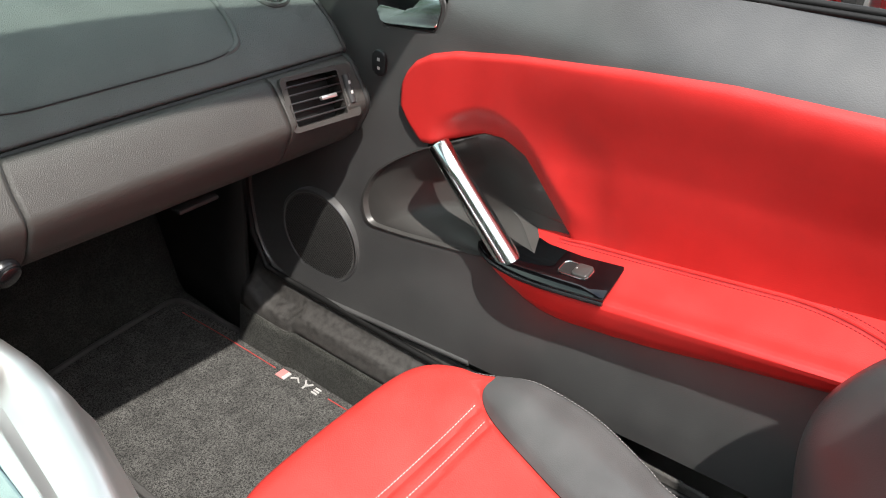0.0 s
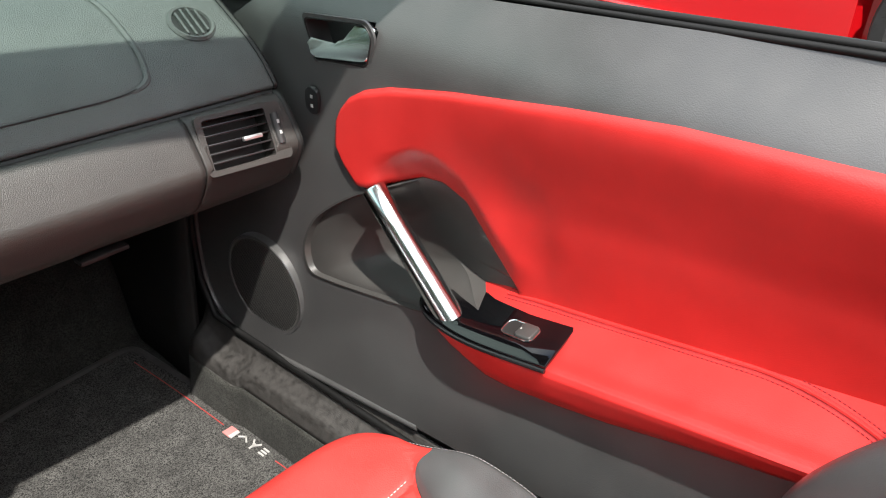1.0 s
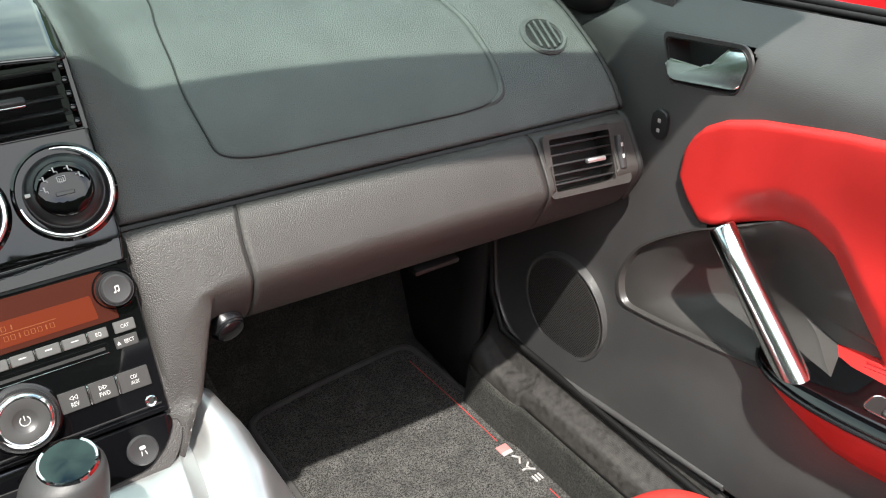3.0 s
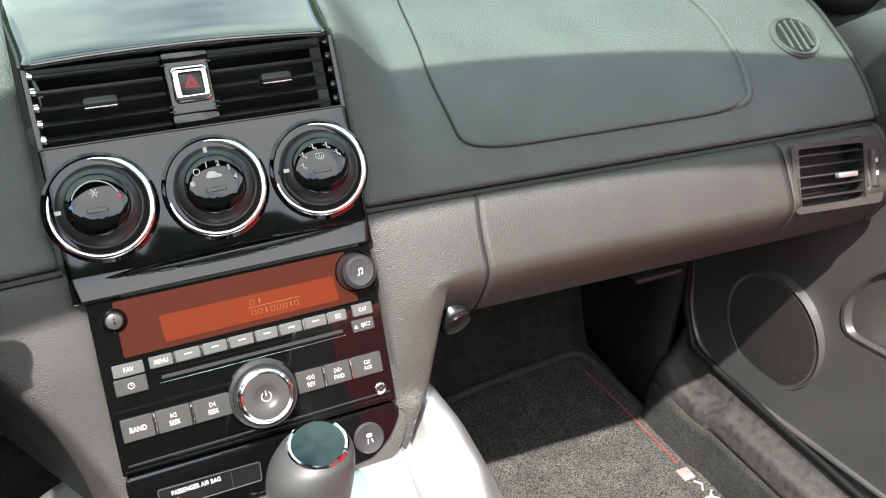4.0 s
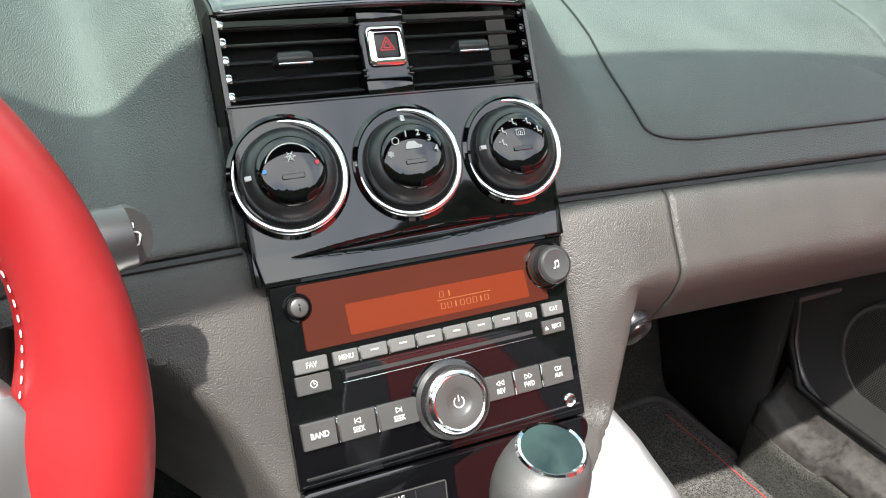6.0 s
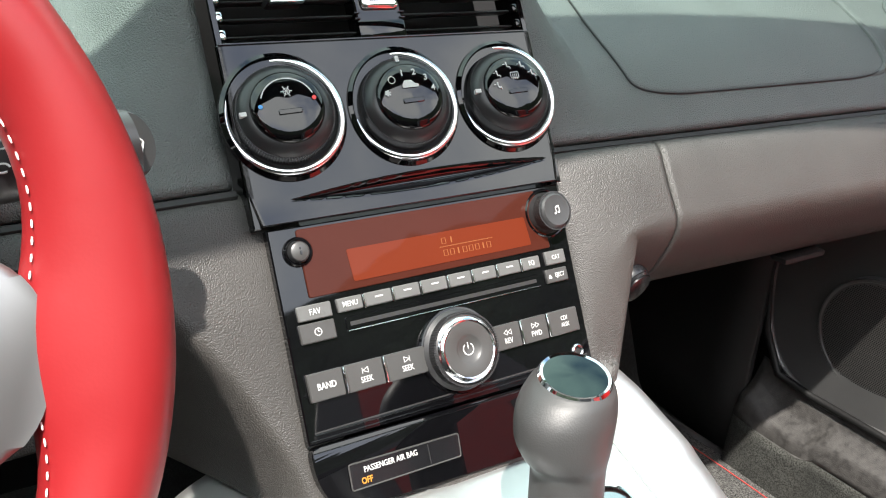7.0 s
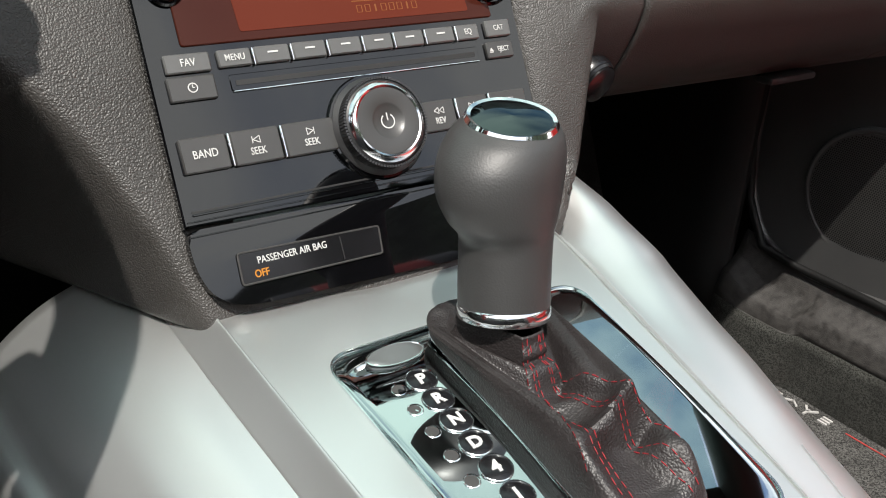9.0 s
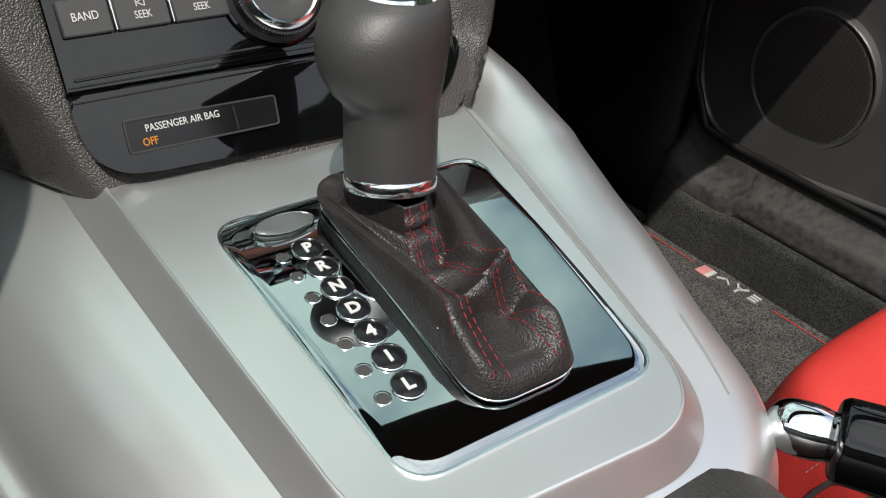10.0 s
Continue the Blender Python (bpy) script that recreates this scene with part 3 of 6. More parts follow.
part("pad_gap", tube([Vector((x, seam_y(x) - 0.0002, 0.5212)) for x in np.linspace(-0.66, -0.106, 40)], 0.0032, 6), DARK, dash)
part("end_gap", tube([pad_at(0.6235, s) for s in np.linspace(1.0, 0.06, 40)] + [low_at(0.6205, s) for s in np.linspace(0.05, 0.75, 40)], 0.0042, 8), DARK, dash, "dark gap beside the door")
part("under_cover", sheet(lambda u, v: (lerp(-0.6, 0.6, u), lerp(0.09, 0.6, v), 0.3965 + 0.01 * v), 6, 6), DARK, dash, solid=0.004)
part("glovebox_latch", box(0.40, 0.034, 0.3955, 0.055, 0.018, 0.006, 0.0025), DARK, dash)

# side air vent
side_vent = thing("side_air_vent", "black slatted side air vent with chrome tab in the dashboard", "air vent", m=vent_m)
part("bezel", frame_slab(rrect(-0.049, -0.033, 0.058, 0.031, 0.006), rrect(-0.041, -0.027, 0.037, 0.026, 0.003), -0.024, 0.0012), LOWER, side_vent, m=vent_m)
part("well", box(-0.002, 0, -0.024, 0.084, 0.058, 0.004), DARK, side_vent, m=vent_m)
for k in range(5):
    part("slat", box(-0.002, -0.0195 + k * 0.0097, -0.005, 0.078, 0.0019, 0.010, 0.0008), KNOBBLK, side_vent, m=vent_m)
part("chrome_tab", box(0.012, -0.002, 0.0035, 0.024, 0.005, 0.006, 0.0015), ALLOY, side_vent, "chrome slider tab", m=vent_m)
part("thumb_wheel", tube([(0.0475, -0.016, 0.0005), (0.0475, 0.018, 0.0005)], 0.0055, 16), SATIN, side_vent, m=vent_m)
for y in (-0.004, 0.008):
    part("wheel_mark", box(0.0475, y, 0.0058, 0.003, 0.004, 0.0006), WHITEINK, side_vent, m=vent_m)

# round defroster vent in the pad
ds = 0.592
dn = pad_normal(0.573, ds)
dm = Matrix.Translation(pad_at(0.573, ds) + dn * 0.001) @ dn.to_track_quat("Z", "Y").to_matrix().to_4x4()
defrost = thing("demister_vent", "round dark plastic demister vent in the dashboard pad", "air vent", m=dm)
part("ring", lathe([(0.0262, -0.004), (0.0266, 0.002), (0.0245, 0.0048), (0.0215, 0.0040), (0.0200, 0.0005)], 40), PAD, defrost, m=dm)
part("well", lathe([(0.0, 0.0012), (0.0215, 0.0012)], 32), DARK, defrost, m=dm)
for k in range(4):
    x = -0.0120 + k * 0.0080
    part("slat", box(x, 0, 0.0024, 0.0028, 2 * math.sqrt(0.0196 ** 2 - x * x), 0.005, 0.0005), PAD, defrost, m=dm)

# power outlet under the surround
om = look((0.1695, 0.0095, 0.4265), (0.1775, -0.0505, 0.4045)) @ Matrix.Rotation(math.pi, 4, "X") @ Matrix.Diagonal((0.78, 0.78, 0.78, 1))
outlet = thing("power_outlet", "black capped round power outlet below the dashboard", "power outlet", m=om)
part("socket", lathe([(0.0185, -0.02), (0.0195, 0.004), (0.0175, 0.0075), (0.0155, 0.0075)], 36), CAPBLK, outlet, m=om)
part("rim", lathe([(0.0165, 0.006), (0.0175, 0.0085), (0.016, 0.0105), (0.0145, 0.0095)], 36), CAPBLK, outlet, m=om)
part("cap", lathe([(0.0155, 0.008), (0.015, 0.012), (0.010, 0.0135), (0.0, 0.0138)], 36), CAPBLK, outlet, m=om)

# ---- centre stack: everything on one leaning plane; u across, w up the face, n outwards ----
S = Matrix(((1, 0, 0, 0), (0, 0.475, -0.88, 0.022), (0, 0.88, 0.475, 0.506), (0, 0, 0, 1)))


def at_s(u, w, n=0.0):
    return S @ Matrix.Translation((u, w, n))


def button(parent, u0, w0, u1, w1, text, mat=BUTTON, h=0.0022, n0=0.001, name="button", size=0.0034):
    b = part(name, slab(rrect(u0 + 0.0003, w0 + 0.0003, u1 - 0.0003, w1 - 0.0003, 0.0008, 2), n0 - 0.002, n0 + h, 0.0006, 1), mat, parent, m=S)
    lines = text.split("/") if text else []
    for i, s in enumerate(lines):
        dy = (0.5 * (len(lines) - 1) - i) * size * 1.5
        part("lettering", text_mesh(s, size, WHITEINK, 0.00001, condensed=0.8), WHITEINK, b, m=at_s((u0 + u1) / 2, (w0 + w1) / 2 + dy, n0 + h + 0.0002))
    return b


def marks(parent, polys, n, mat, name="symbol", m=None):
    """Small flat shapes joined into one printed symbol."""
    bm = bmesh.new()
    for poly in polys:
        vs = [bm.verts.new((x, y, n)) for x, y in poly]
        bm.faces.new(vs)
    return part(name, bm, mat, parent, m=S if m is None else m)


def bar(x0, y0, x1, y1, t):
    d = Vector((x1 - x0, y1 - y0)).normalized()
    q = Vector((-d.y, d.x)) * t / 2
    a, b = Vector((x0, y0)), Vector((x1, y1))
    return [tuple(a + q), tuple(a - q), tuple(b - q), tuple(b + q)]


def ring_marks(cx, cy, r, t, a0=0, a1=360, n=24):
    out = []
    for k in range(n):
        a, b = radians(a0 + (a1 - a0) * k / n), radians(a0 + (a1 - a0) * (k + 1) / n)
        out.append([(cx + (r - t / 2) * math.cos(a), cy + (r - t / 2) * math.sin(a)), (cx + (r + t / 2) * math.cos(a), cy + (r + t / 2) * math.sin(a)),
                    (cx + (r + t / 2) * math.cos(b), cy + (r + t / 2) * math.sin(b)), (cx + (r - t / 2) * math.cos(b), cy + (r - t / 2) * math.sin(b))])
    return out


# radio
radio = thing("car_radio", "gloss black car radio with amber display and grey buttons", "car radio", m=S)
part("fascia", slab([(-0.0965, -0.001), (-0.0975, -0.1195), (0.1005, -0.1215), (0.1035, -0.001)], -0.02, 0.001, 0.0008, 1), PIANO, radio, m=S)
disp = part("display", slab(rounded([(-0.0805, -0.003), (0.083, -0.003), (0.0865, -0.041), (-0.0805, -0.0415)], 0.0015, 2), 0.0, 0.0020, 0.0004, 1), LCD, radio, "amber backlit display", m=S)
part("lit_field", slab(rounded([(-0.0535, -0.0185), (0.0705, -0.0185), (0.0720, -0.0368), (-0.0525, -0.0372)], 0.0012, 2), 0.0019, 0.0023), LCDLIT, disp, m=S)
for k, (u0, u1, w0) in enumerate(((0.008, 0.011, -0.0222), (0.0145, 0.0153, -0.0222), (0.006, 0.044, -0.0272), (0.008, 0.011, -0.0295), (0.0125, 0.0155, -0.0295), (0.0180, 0.0188, -0.0295), (0.0215, 0.0245, -0.0295), (0.0260, 0.0290, -0.0295), (0.0305, 0.0335, -0.0295), (0.0360, 0.0368, -0.0295), (0.039, 0.042, -0.0295))):
    tall = 0.0005 if u1 - u0 > 0.01 else 0.0036
    part("display_bar", frame_slab(rrect(u0, w0 - tall, u1, w0, 0.0001, 1), rrect(u0 + 0.00035, w0 - tall + 0.0002, u1 - 0.00035, w0 - 0.0002, 0.00005, 1), 0.0022, 0.0025), LCDTEXT, disp, m=S)
button(radio, -0.0900, -0.0537, -0.0692, -0.0446, "FAV", BUTTONLT)
clock = button(radio, -0.0908, -0.0660, -0.0692, -0.0545, "", BUTTON)
marks(clock, ring_marks(-0.080, -0.0602, 0.0020, 0.0005, n=16) + [bar(-0.080, -0.0602, -0.080, -0.0588, 0.0004), bar(-0.080, -0.0602, -0.0790, -0.0602, 0.0004)], 0.0035, WHITEINK)
edges = [-0.0663, -0.0490, -0.0303, -0.0118, 0.0070, 0.0244, 0.0425, 0.0610, 0.0765]
for k, (a, b) in enumerate(zip(edges, edges[1:])):
    w_hi = -0.0446 + 0.0006 * k / 7
    bt = button(radio, a, w_hi - 0.0085, b - 0.0012, w_hi, {0: "MENU", 7: "EQ"}.get(k, ""), BUTTONLT, size=0.0030)
    if 0 < k < 7:
        marks(bt, [bar((a + b) / 2 - 0.003, w_hi - 0.0035, (a + b) / 2 + 0.002, w_hi - 0.0035, 0.0008)], 0.0036, WHITEINK)
    if k < 7:
        part("chrome_divider", box(b - 0.0006, w_hi - 0.0045, 0.0018, 0.0010, 0.0080, 0.0040, 0.0003, 1), CHROME, radio, m=S)
button(radio, 0.0795, -0.0525, 0.0958, -0.0430, "CAT", BUTTONLT, size=0.0028)
ej = button(radio, 0.0772, -0.0640, 0.0948, -0.0545, "", BUTTON)
part("lettering", text_mesh("EJECT", 0.0027, WHITEINK, 0.00001, condensed=0.75), WHITEINK, ej, m=at_s(0.0878, -0.0592, 0.0035))
marks(ej, [[(0.0787, -0.0600), (0.0813, -0.0600), (0.0800, -0.0580)], bar(0.0787, -0.0605, 0.0813, -0.0605, 0.0005)], 0.0036, WHITEINK)
slot = part("disc_slot", slab(rrect(-0.0625, -0.0635, 0.0725, -0.0560, 0.0008, 2), 0.0, 0.0016, 0.0003, 1), PIANO, radio, "disc slot", m=S)
part("slot_lip", box(0.005, -0.0637, 0.0016, 0.134, 0.0006, 0.0012, 0.0002, 1), SATINCHROME, slot, m=S)
part("slot_mouth", slab(rrect(-0.060, -0.0612, 0.070, -0.0588, 0.0004, 2), 0.0, 0.0019), DARK, slot, m=S)
for a, b, s in ((-0.0925, -0.0697, "BAND"), (-0.0697, -0.0450, "|/SEEK"), (-0.0450, -0.0175, "|/SEEK"), (0.0285, 0.0503, "|/REV"), (0.0503, 0.0711, "|/FWD"), (0.0711, 0.0960, "CD//AUX")):
    right = a > 0
    w0, w1 = (-0.0975, -0.0815) if not right else (-0.0972, -0.0812)
    bt = button(radio, a, w0, b - 0.0014, w1, "", BUTTON, h=0.003)
    c = (a + b) / 2 - 0.0007
    if s == "BAND":
        part("lettering", text_mesh("BAND", 0.0036, WHITEINK, 0.00002, condensed=0.8), WHITEINK, bt, m=at_s(c, -0.0897, 0.0043))
    elif s.startswith("CD"):
        part("lettering", text_mesh("CD/", 0.0028, WHITEINK, 0.00001, condensed=0.75), WHITEINK, bt, m=at_s(c, -0.0870, 0.0043))
        part("lettering", text_mesh("AUX", 0.0028, WHITEINK, 0.00001, condensed=0.75), WHITEINK, bt, m=at_s(c, -0.0912, 0.0043))
    else:
        part("lettering", text_mesh(s[2:], 0.0033, WHITEINK, 0.00001, condensed=0.75), WHITEINK, bt, m=at_s(c, -0.0920, 0.0043))
        y0, h = -0.0868, 0.0016
        if s.endswith("SEEK"):
            d = -1 if a < -0.05 else 1
            tri = [bar(c - d * h, y0 + h, c - d * h, y0 - h, 0.0004), bar(c - d * h, y0 + h, c + d * h, y0, 0.0004), bar(c - d * h, y0 - h, c + d * h, y0, 0.0004), bar(c + d * 0.0019, y0 + h, c + d * 0.0019, y0 - h, 0.0004)]
        else:
            d = -1 if s.endswith("REV") else 1
            tri = []
            for o in (-0.0015, 0.0015):
                tri += [bar(c + o - d * 0.0013, y0 + h, c + o - d * 0.0013, y0 - h, 0.0004), bar(c + o - d * 0.0013, y0 + h, c + o + d * 0.0013, y0, 0.0004), bar(c + o - d * 0.0013, y0 - h, c + o + d * 0.0013, y0, 0.0004)]
        marks(bt, tri, 0.0044, WHITEINK)
    if b < -0.03 or (a > 0 and b < 0.08):
        part("chrome_divider", box(b - 0.0007, (w0 + w1) / 2, 0.0022, 0.0012, 0.0150, 0.0050, 0.0004, 1), CHROME, radio, m=S)


def knob(parent, u, w, name, label, prof_ring, prof_body, prof_cap, cap_mat, ring_mat, ridges=0, ridge_r=0.0, ridge_z=(0, 0)):
    k = part(name, lathe(prof_body, 56), KNOBBLK, parent, label, m=at_s(u, w))
    if prof_ring:
        part("base_ring", lathe(prof_ring, 56), ring_mat, k, m=at_s(u, w))
    part("cap", lathe(prof_cap, 48), cap_mat, k, m=at_s(u, w))
    if ridges:
        bm = bmesh.new()
        for i in range(ridges):
            a = 2 * math.pi * i / ridges
            bmesh.ops.create_cube(bm, size=1, matrix=Matrix.Rotation(a, 4, "Z") @ Matrix.Translation((ridge_r, 0, sum(ridge_z) / 2)) @ Matrix.Diagonal((0.0012, 0.0011, ridge_z[1] - ridge_z[0], 1)))
        tagged(part("knurling", bm, KNOBBLK, k, m=at_s(u, w)), kind="stuff")
    return k


pw = knob(radio, 0.004, -0.0895, "power_knob", "round power knob with chrome ring", [(0.0255, 0.0), (0.0262, 0.0015), (0.0255, 0.003), (0.0243, 0.0032)], [(0.0245, 0.0), (0.0243, 0.004), (0.0218, 0.006), (0.0206, 0.0120), (0.0190, 0.0130)], [(0.0164, 0.0138), (0.0161, 0.0148), (0.0090, 0.0149), (0.0080, 0.0145), (0.0066, 0.0135), (0.0, 0.0131)], BUTTON, PIANO, 90, 0.0215, (0.006, 0.0125))
part("chrome_ring", lathe([(0.0196, 0.0118), (0.0198, 0.0130), (0.0188, 0.0144), (0.0172, 0.0153), (0.0163, 0.0149), (0.0162, 0.0138)], 56), RINGCHROME, pw, m=at_s(0.004, -0.0895))
marks(pw, ring_marks(0.004, -0.0895, 0.0034, 0.0006, 125, 415, 24) + [bar(0.004, -0.0855, 0.004, -0.0892, 0.0006)], 0.0139, WHITEINK)
nk = knob(radio, 0.0885, -0.0187, "tone_knob", "round black tone knob", [(0.0158, 0.0), (0.0162, 0.0016), (0.0152, 0.0028), (0.0146, 0.0026)], [(0.0136, 0.0), (0.0133, 0.004), (0.0124, 0.006), (0.0119, 0.0125), (0.0110, 0.0135)], [(0.0110, 0.0134), (0.0098, 0.0146), (0.006, 0.0142), (0.0, 0.0140)], SATIN, PIANO, 60, 0.0120, (0.006, 0.0125))
marks(nk, [bar(0.0873, -0.0205, 0.0873, -0.0168, 0.0006), bar(0.0899, -0.0200, 0.0899, -0.0163, 0.0006), bar(0.0873, -0.0168, 0.0899, -0.0163, 0.0011)] + [[(0.0866 + 0.0009 * math.cos(t) + o, -0.0207 + e + 0.0007 * math.sin(t)) for t in np.linspace(0, 2 * math.pi, 9)[:-1]] for o, e in ((0, 0), (0.0026, 0.0005))], 0.0150, WHITEINK)
ib = knob(radio, -0.0815, -0.0152, "info_button", "round info button with chrome rim", [(0.0082, 0.001), (0.0084, 0.0024), (0.0076, 0.0034), (0.0064, 0.0026)], [(0.0062, 0.001), (0.0058, 0.0048), (0.0052, 0.0058)], [(0.0052, 0.0057), (0.004, 0.0063), (0.0, 0.0064)], BUTTON, PIANO)
marks(ib, [bar(-0.0815, -0.0172, -0.0815, -0.0150, 0.0010), bar(-0.0815, -0.0141, -0.0815, -0.0131, 0.0010)], 0.0067, CAPBLK)
part("groove", box(0.002, -0.1135, 0.0009, 0.190, 0.0009, 0.001), DARK, radio, m=S)
part("ridge", box(0.002, -0.1148, 0.0012, 0.190, 0.0010, 0.0012, 0.0003, 1), PIANO, radio, m=S)
jack = part("aux_socket", lathe([(0.0042, 0.0), (0.0045, 0.0018), (0.0036, 0.0026), (0.0024, 0.0022)], 24), SATINCHROME, radio, "small round aux socket", m=at_s(0.090, -0.1100))
part("socket_hole", lathe([(0.0, 0.0015), (0.0026, 0.0015)], 20), DARK, jack, m=at_s(0.090, -0.1100))

# lower switch panel
lowp = thing("switch_panel", "gloss black lower switch panel with airbag indicator", "switch panel", m=S)
part("panel", slab(rounded([(-0.0975, -0.1210), (-0.0970, -0.138), (-0.0930, -0.1500), (-0.083, -0.1572), (-0.070, -0.1590), (0.03, -0.1622), (0.075, -0.1590), (0.091, -0.147), (0.1005, -0.133), (0.1005, -0.1230)], 0.006, 4), -0.02, 0.0012, 0.0010, 2), PIANO, lowp, m=S)
border = slab(rounded([(-0.0760, -0.140), (-0.0760, -0.1690), (-0.0600, -0.1700), (-0.0400, -0.1712), (0.0, -0.1722), (0.082, -0.1705), (0.098, -0.158), (0.1065, -0.142), (0.1065, -0.130)], 0.006, 4), -0.03, -0.0062, 0.0012, 2)
for v in border.verts:
    v.co.z += 0.0048 * smooth01((v.co.x + 0.076) / 0.036) if v.co.z > -0.02 else 0.0
part("lower_surround", border, LOWER, lowp, "grained grey border under the panel", m=S)
pab = part("airbag_indicator", slab(rounded([(-0.0785, -0.1350), (-0.0085, -0.1366), (-0.0095, -0.1498), (-0.0790, -0.1492)], 0.0012, 2), 0.0, 0.0022, 0.0005, 1), CAPBLK, lowp, "dark indicator window with white and amber lettering", m=S)
part("lettering", text_mesh("PASSENGER AIR BAG", 0.0032, WHITEINK, 0.00002, condensed=0.80), WHITEINK, pab, m=at_s(-0.0535, -0.1398, 0.0024))
part("lettering", text_mesh("OFF", 0.0034, AMBER, 0.00008, condensed=0.80), AMBER, pab, "glowing amber lettering", m=at_s(-0.0695, -0.1456, 0.0024))
pabo = rounded([(-0.0785, -0.1350), (-0.0085, -0.1366), (-0.0095, -0.1498), (-0.0790, -0.1492)], 0.0012, 2)
part("window_lip", tube([(x, y, 0.0020) for x, y in pabo + [pabo[0]]], 0.0005, 6, ends=False), BUTTON, pab, m=S)
part("divider", box(-0.0294, -0.1430, 0.0022, 0.0005, 0.011, 0.0005), DARK, pab, m=S)
tc = part("traction_button", lathe([(0.0118, 0.0), (0.0118, 0.002), (0.0105, 0.0034), (0.0085, 0.0030), (0.0, 0.0026)], 40), SATIN, lowp, "round grey traction control button", m=at_s(0.0735, -0.1438))
marks(tc, [rrect(0.0713, -0.1428, 0.0757, -0.1400, 0.0008, 2), bar(0.0722, -0.1440, 0.0716, -0.1475, 0.0007), bar(0.0748, -0.1440, 0.0756, -0.1475, 0.0007)], 0.0036, WHITEINK)
for k, w in enumerate((-0.1175, -0.1240)):
    part("bright_line", box(0.001, w - 0.002 * 0, 0.0012, 0.194, 0.0006, 0.0010, 0.0002, 1), PIANO, lowp, m=S)

# climate panel
hvac = thing("climate_panel", "gloss black climate panel with three round chrome-ringed knobs", "climate control", m=S)
def hv(u, v):
    w = lerp(0.001, 0.1025, v)
    half = 0.1045 if v > 0.2 else lerp(0.1005, 0.1045, v / 0.2)
    foot = 0.0012 * (max(0.0, 0.017 - w) / 0.016) ** 1.4
    x = lerp(-half, half, u) + 0.001
    mid, high = 0.0147 + 0.018 * (x - 0.0085), 0.0052 * max(0.02, 1 - ((x - 0.0085) / 0.0890) ** 2)
    groove = 0.0034 * (high / 0.0052) ** 0.7 * max(0.0, 1 - ((w - mid) / high) ** 2)
    return (x, w, 0.002 + foot - groove)
part("fascia", sheet(hv, 90, 150), PIANO, hvac, "gloss black fascia with a spindle-shaped groove", m=S, solid=0.003)
for s in (-1, 1):
    part("side_cheek", slab([(s * 0.1045 + 0.001, 0.0), (s * 0.1045 + 0.001, 0.160), (s * 0.1005 + 0.001, 0.160), (s * 0.1005 + 0.001, 0.0)][::s], -0.02, 0.0035, 0.0006, 1), PIANO, hvac, m=S)


def lean(u):
    """The climate knobs' axes lean up and towards the driver; panel coordinates carried along."""
    return at_s(u, 0.060) @ Matrix.Rotation(radians(-7.5), 4, "Y") @ Matrix.Rotation(radians(-6), 4, "X") @ Matrix.Translation((-u, -0.060, 0))


def climate_knob(u, name, label):
    k = part(name, lathe([(0.0325, 0.002), (0.0290, 0.004), (0.0280, 0.006), (0.0266, 0.0125), (0.0226, 0.0166), (0.0203, 0.0172)], 64), KNOBBLK, hvac, label, m=lean(u) @ Matrix.Translation((u, 0.060, 0)))
    part("collar", lathe([(0.0368, 0.001), (0.0366, 0.0045), (0.0345, 0.006), (0.0335, 0.005)], 64), PIANO, k, m=at_s(u, 0.060))
    part("chrome_ring", lathe([(0.0349, 0.003), (0.0348, 0.0054), (0.0342, 0.0066), (0.0330, 0.0072), (0.0312, 0.0070), (0.0304, 0.0062), (0.0302, 0.003)], 72), RINGCHROME, k, m=lean(u) @ Matrix.Translation((u, 0.060, 0)))
    part("cap", lathe([(0.0205, 0.0140), (0.0205, 0.0172), (0.0200, 0.0186), (0.0188, 0.0197), (0.0150, 0.0209), (0.008, 0.0218), (0.0, 0.0221)], 56), PIANO, k, "gloss black cap", m=lean(u) @ Matrix.Translation((u, 0.060, 0)))
    bm = bmesh.new()
    for i in range(110):
        a = 2 * math.pi * i / 110
        bmesh.ops.create_cube(bm, size=1, matrix=Matrix.Rotation(a, 4, "Z") @ Matrix.Translation((0.0272, 0, 0.009)) @ Matrix.Rotation(-0.17, 4, "Y") @ Matrix.Diagonal((0.0012, 0.0008, 0.0065, 1)))
    tagged(part("knurling", bm, KNOBBLK, k, m=lean(u) @ Matrix.Translation((u, 0.060, 0))), kind="stuff")
    part("grip", slab(rrect(u - 0.0065, 0.0545, u + 0.0065, 0.0575, 0.0006, 2), 0.0205, 0.0226, 0.0004, 1), PIANO, k, m=lean(u))
    return k


def disc_marks(cx, cy, r):
    return [[(cx + r * math.cos(t), cy + r * math.sin(t)) for t in np.linspace(0, 2 * math.pi, 13)[:-1]]]


CAPN = 0.0226
k1 = climate_knob(-0.0735, "temperature_knob", "temperature knob with chrome ring and gloss cap")
marks(k1, ring_marks(-0.0735, 0.060, 0.0150, 0.0007, 20, 160, 26), 0.0217, WHITEINK, m=lean(-0.0735))
marks(k1, [bar(-0.0735 + 0.0032 * math.cos(a), 0.0672 + 0.0032 * math.sin(a), -0.0735 - 0.0032 * math.cos(a), 0.0672 - 0.0032 * math.sin(a), 0.0005) for a in (0, math.pi / 3, 2 * math.pi / 3)] + ring_marks(-0.0735, 0.0672, 0.002, 0.0004, n=6), CAPN, WHITEINK, m=lean(-0.0735))
marks(k1, disc_marks(-0.0888, 0.0605, 0.0013), 0.0216, BLUEINK, m=lean(-0.0735))
marks(k1, disc_marks(-0.0590, 0.0625, 0.0013), 0.0216, REDINK, m=lean(-0.0735))
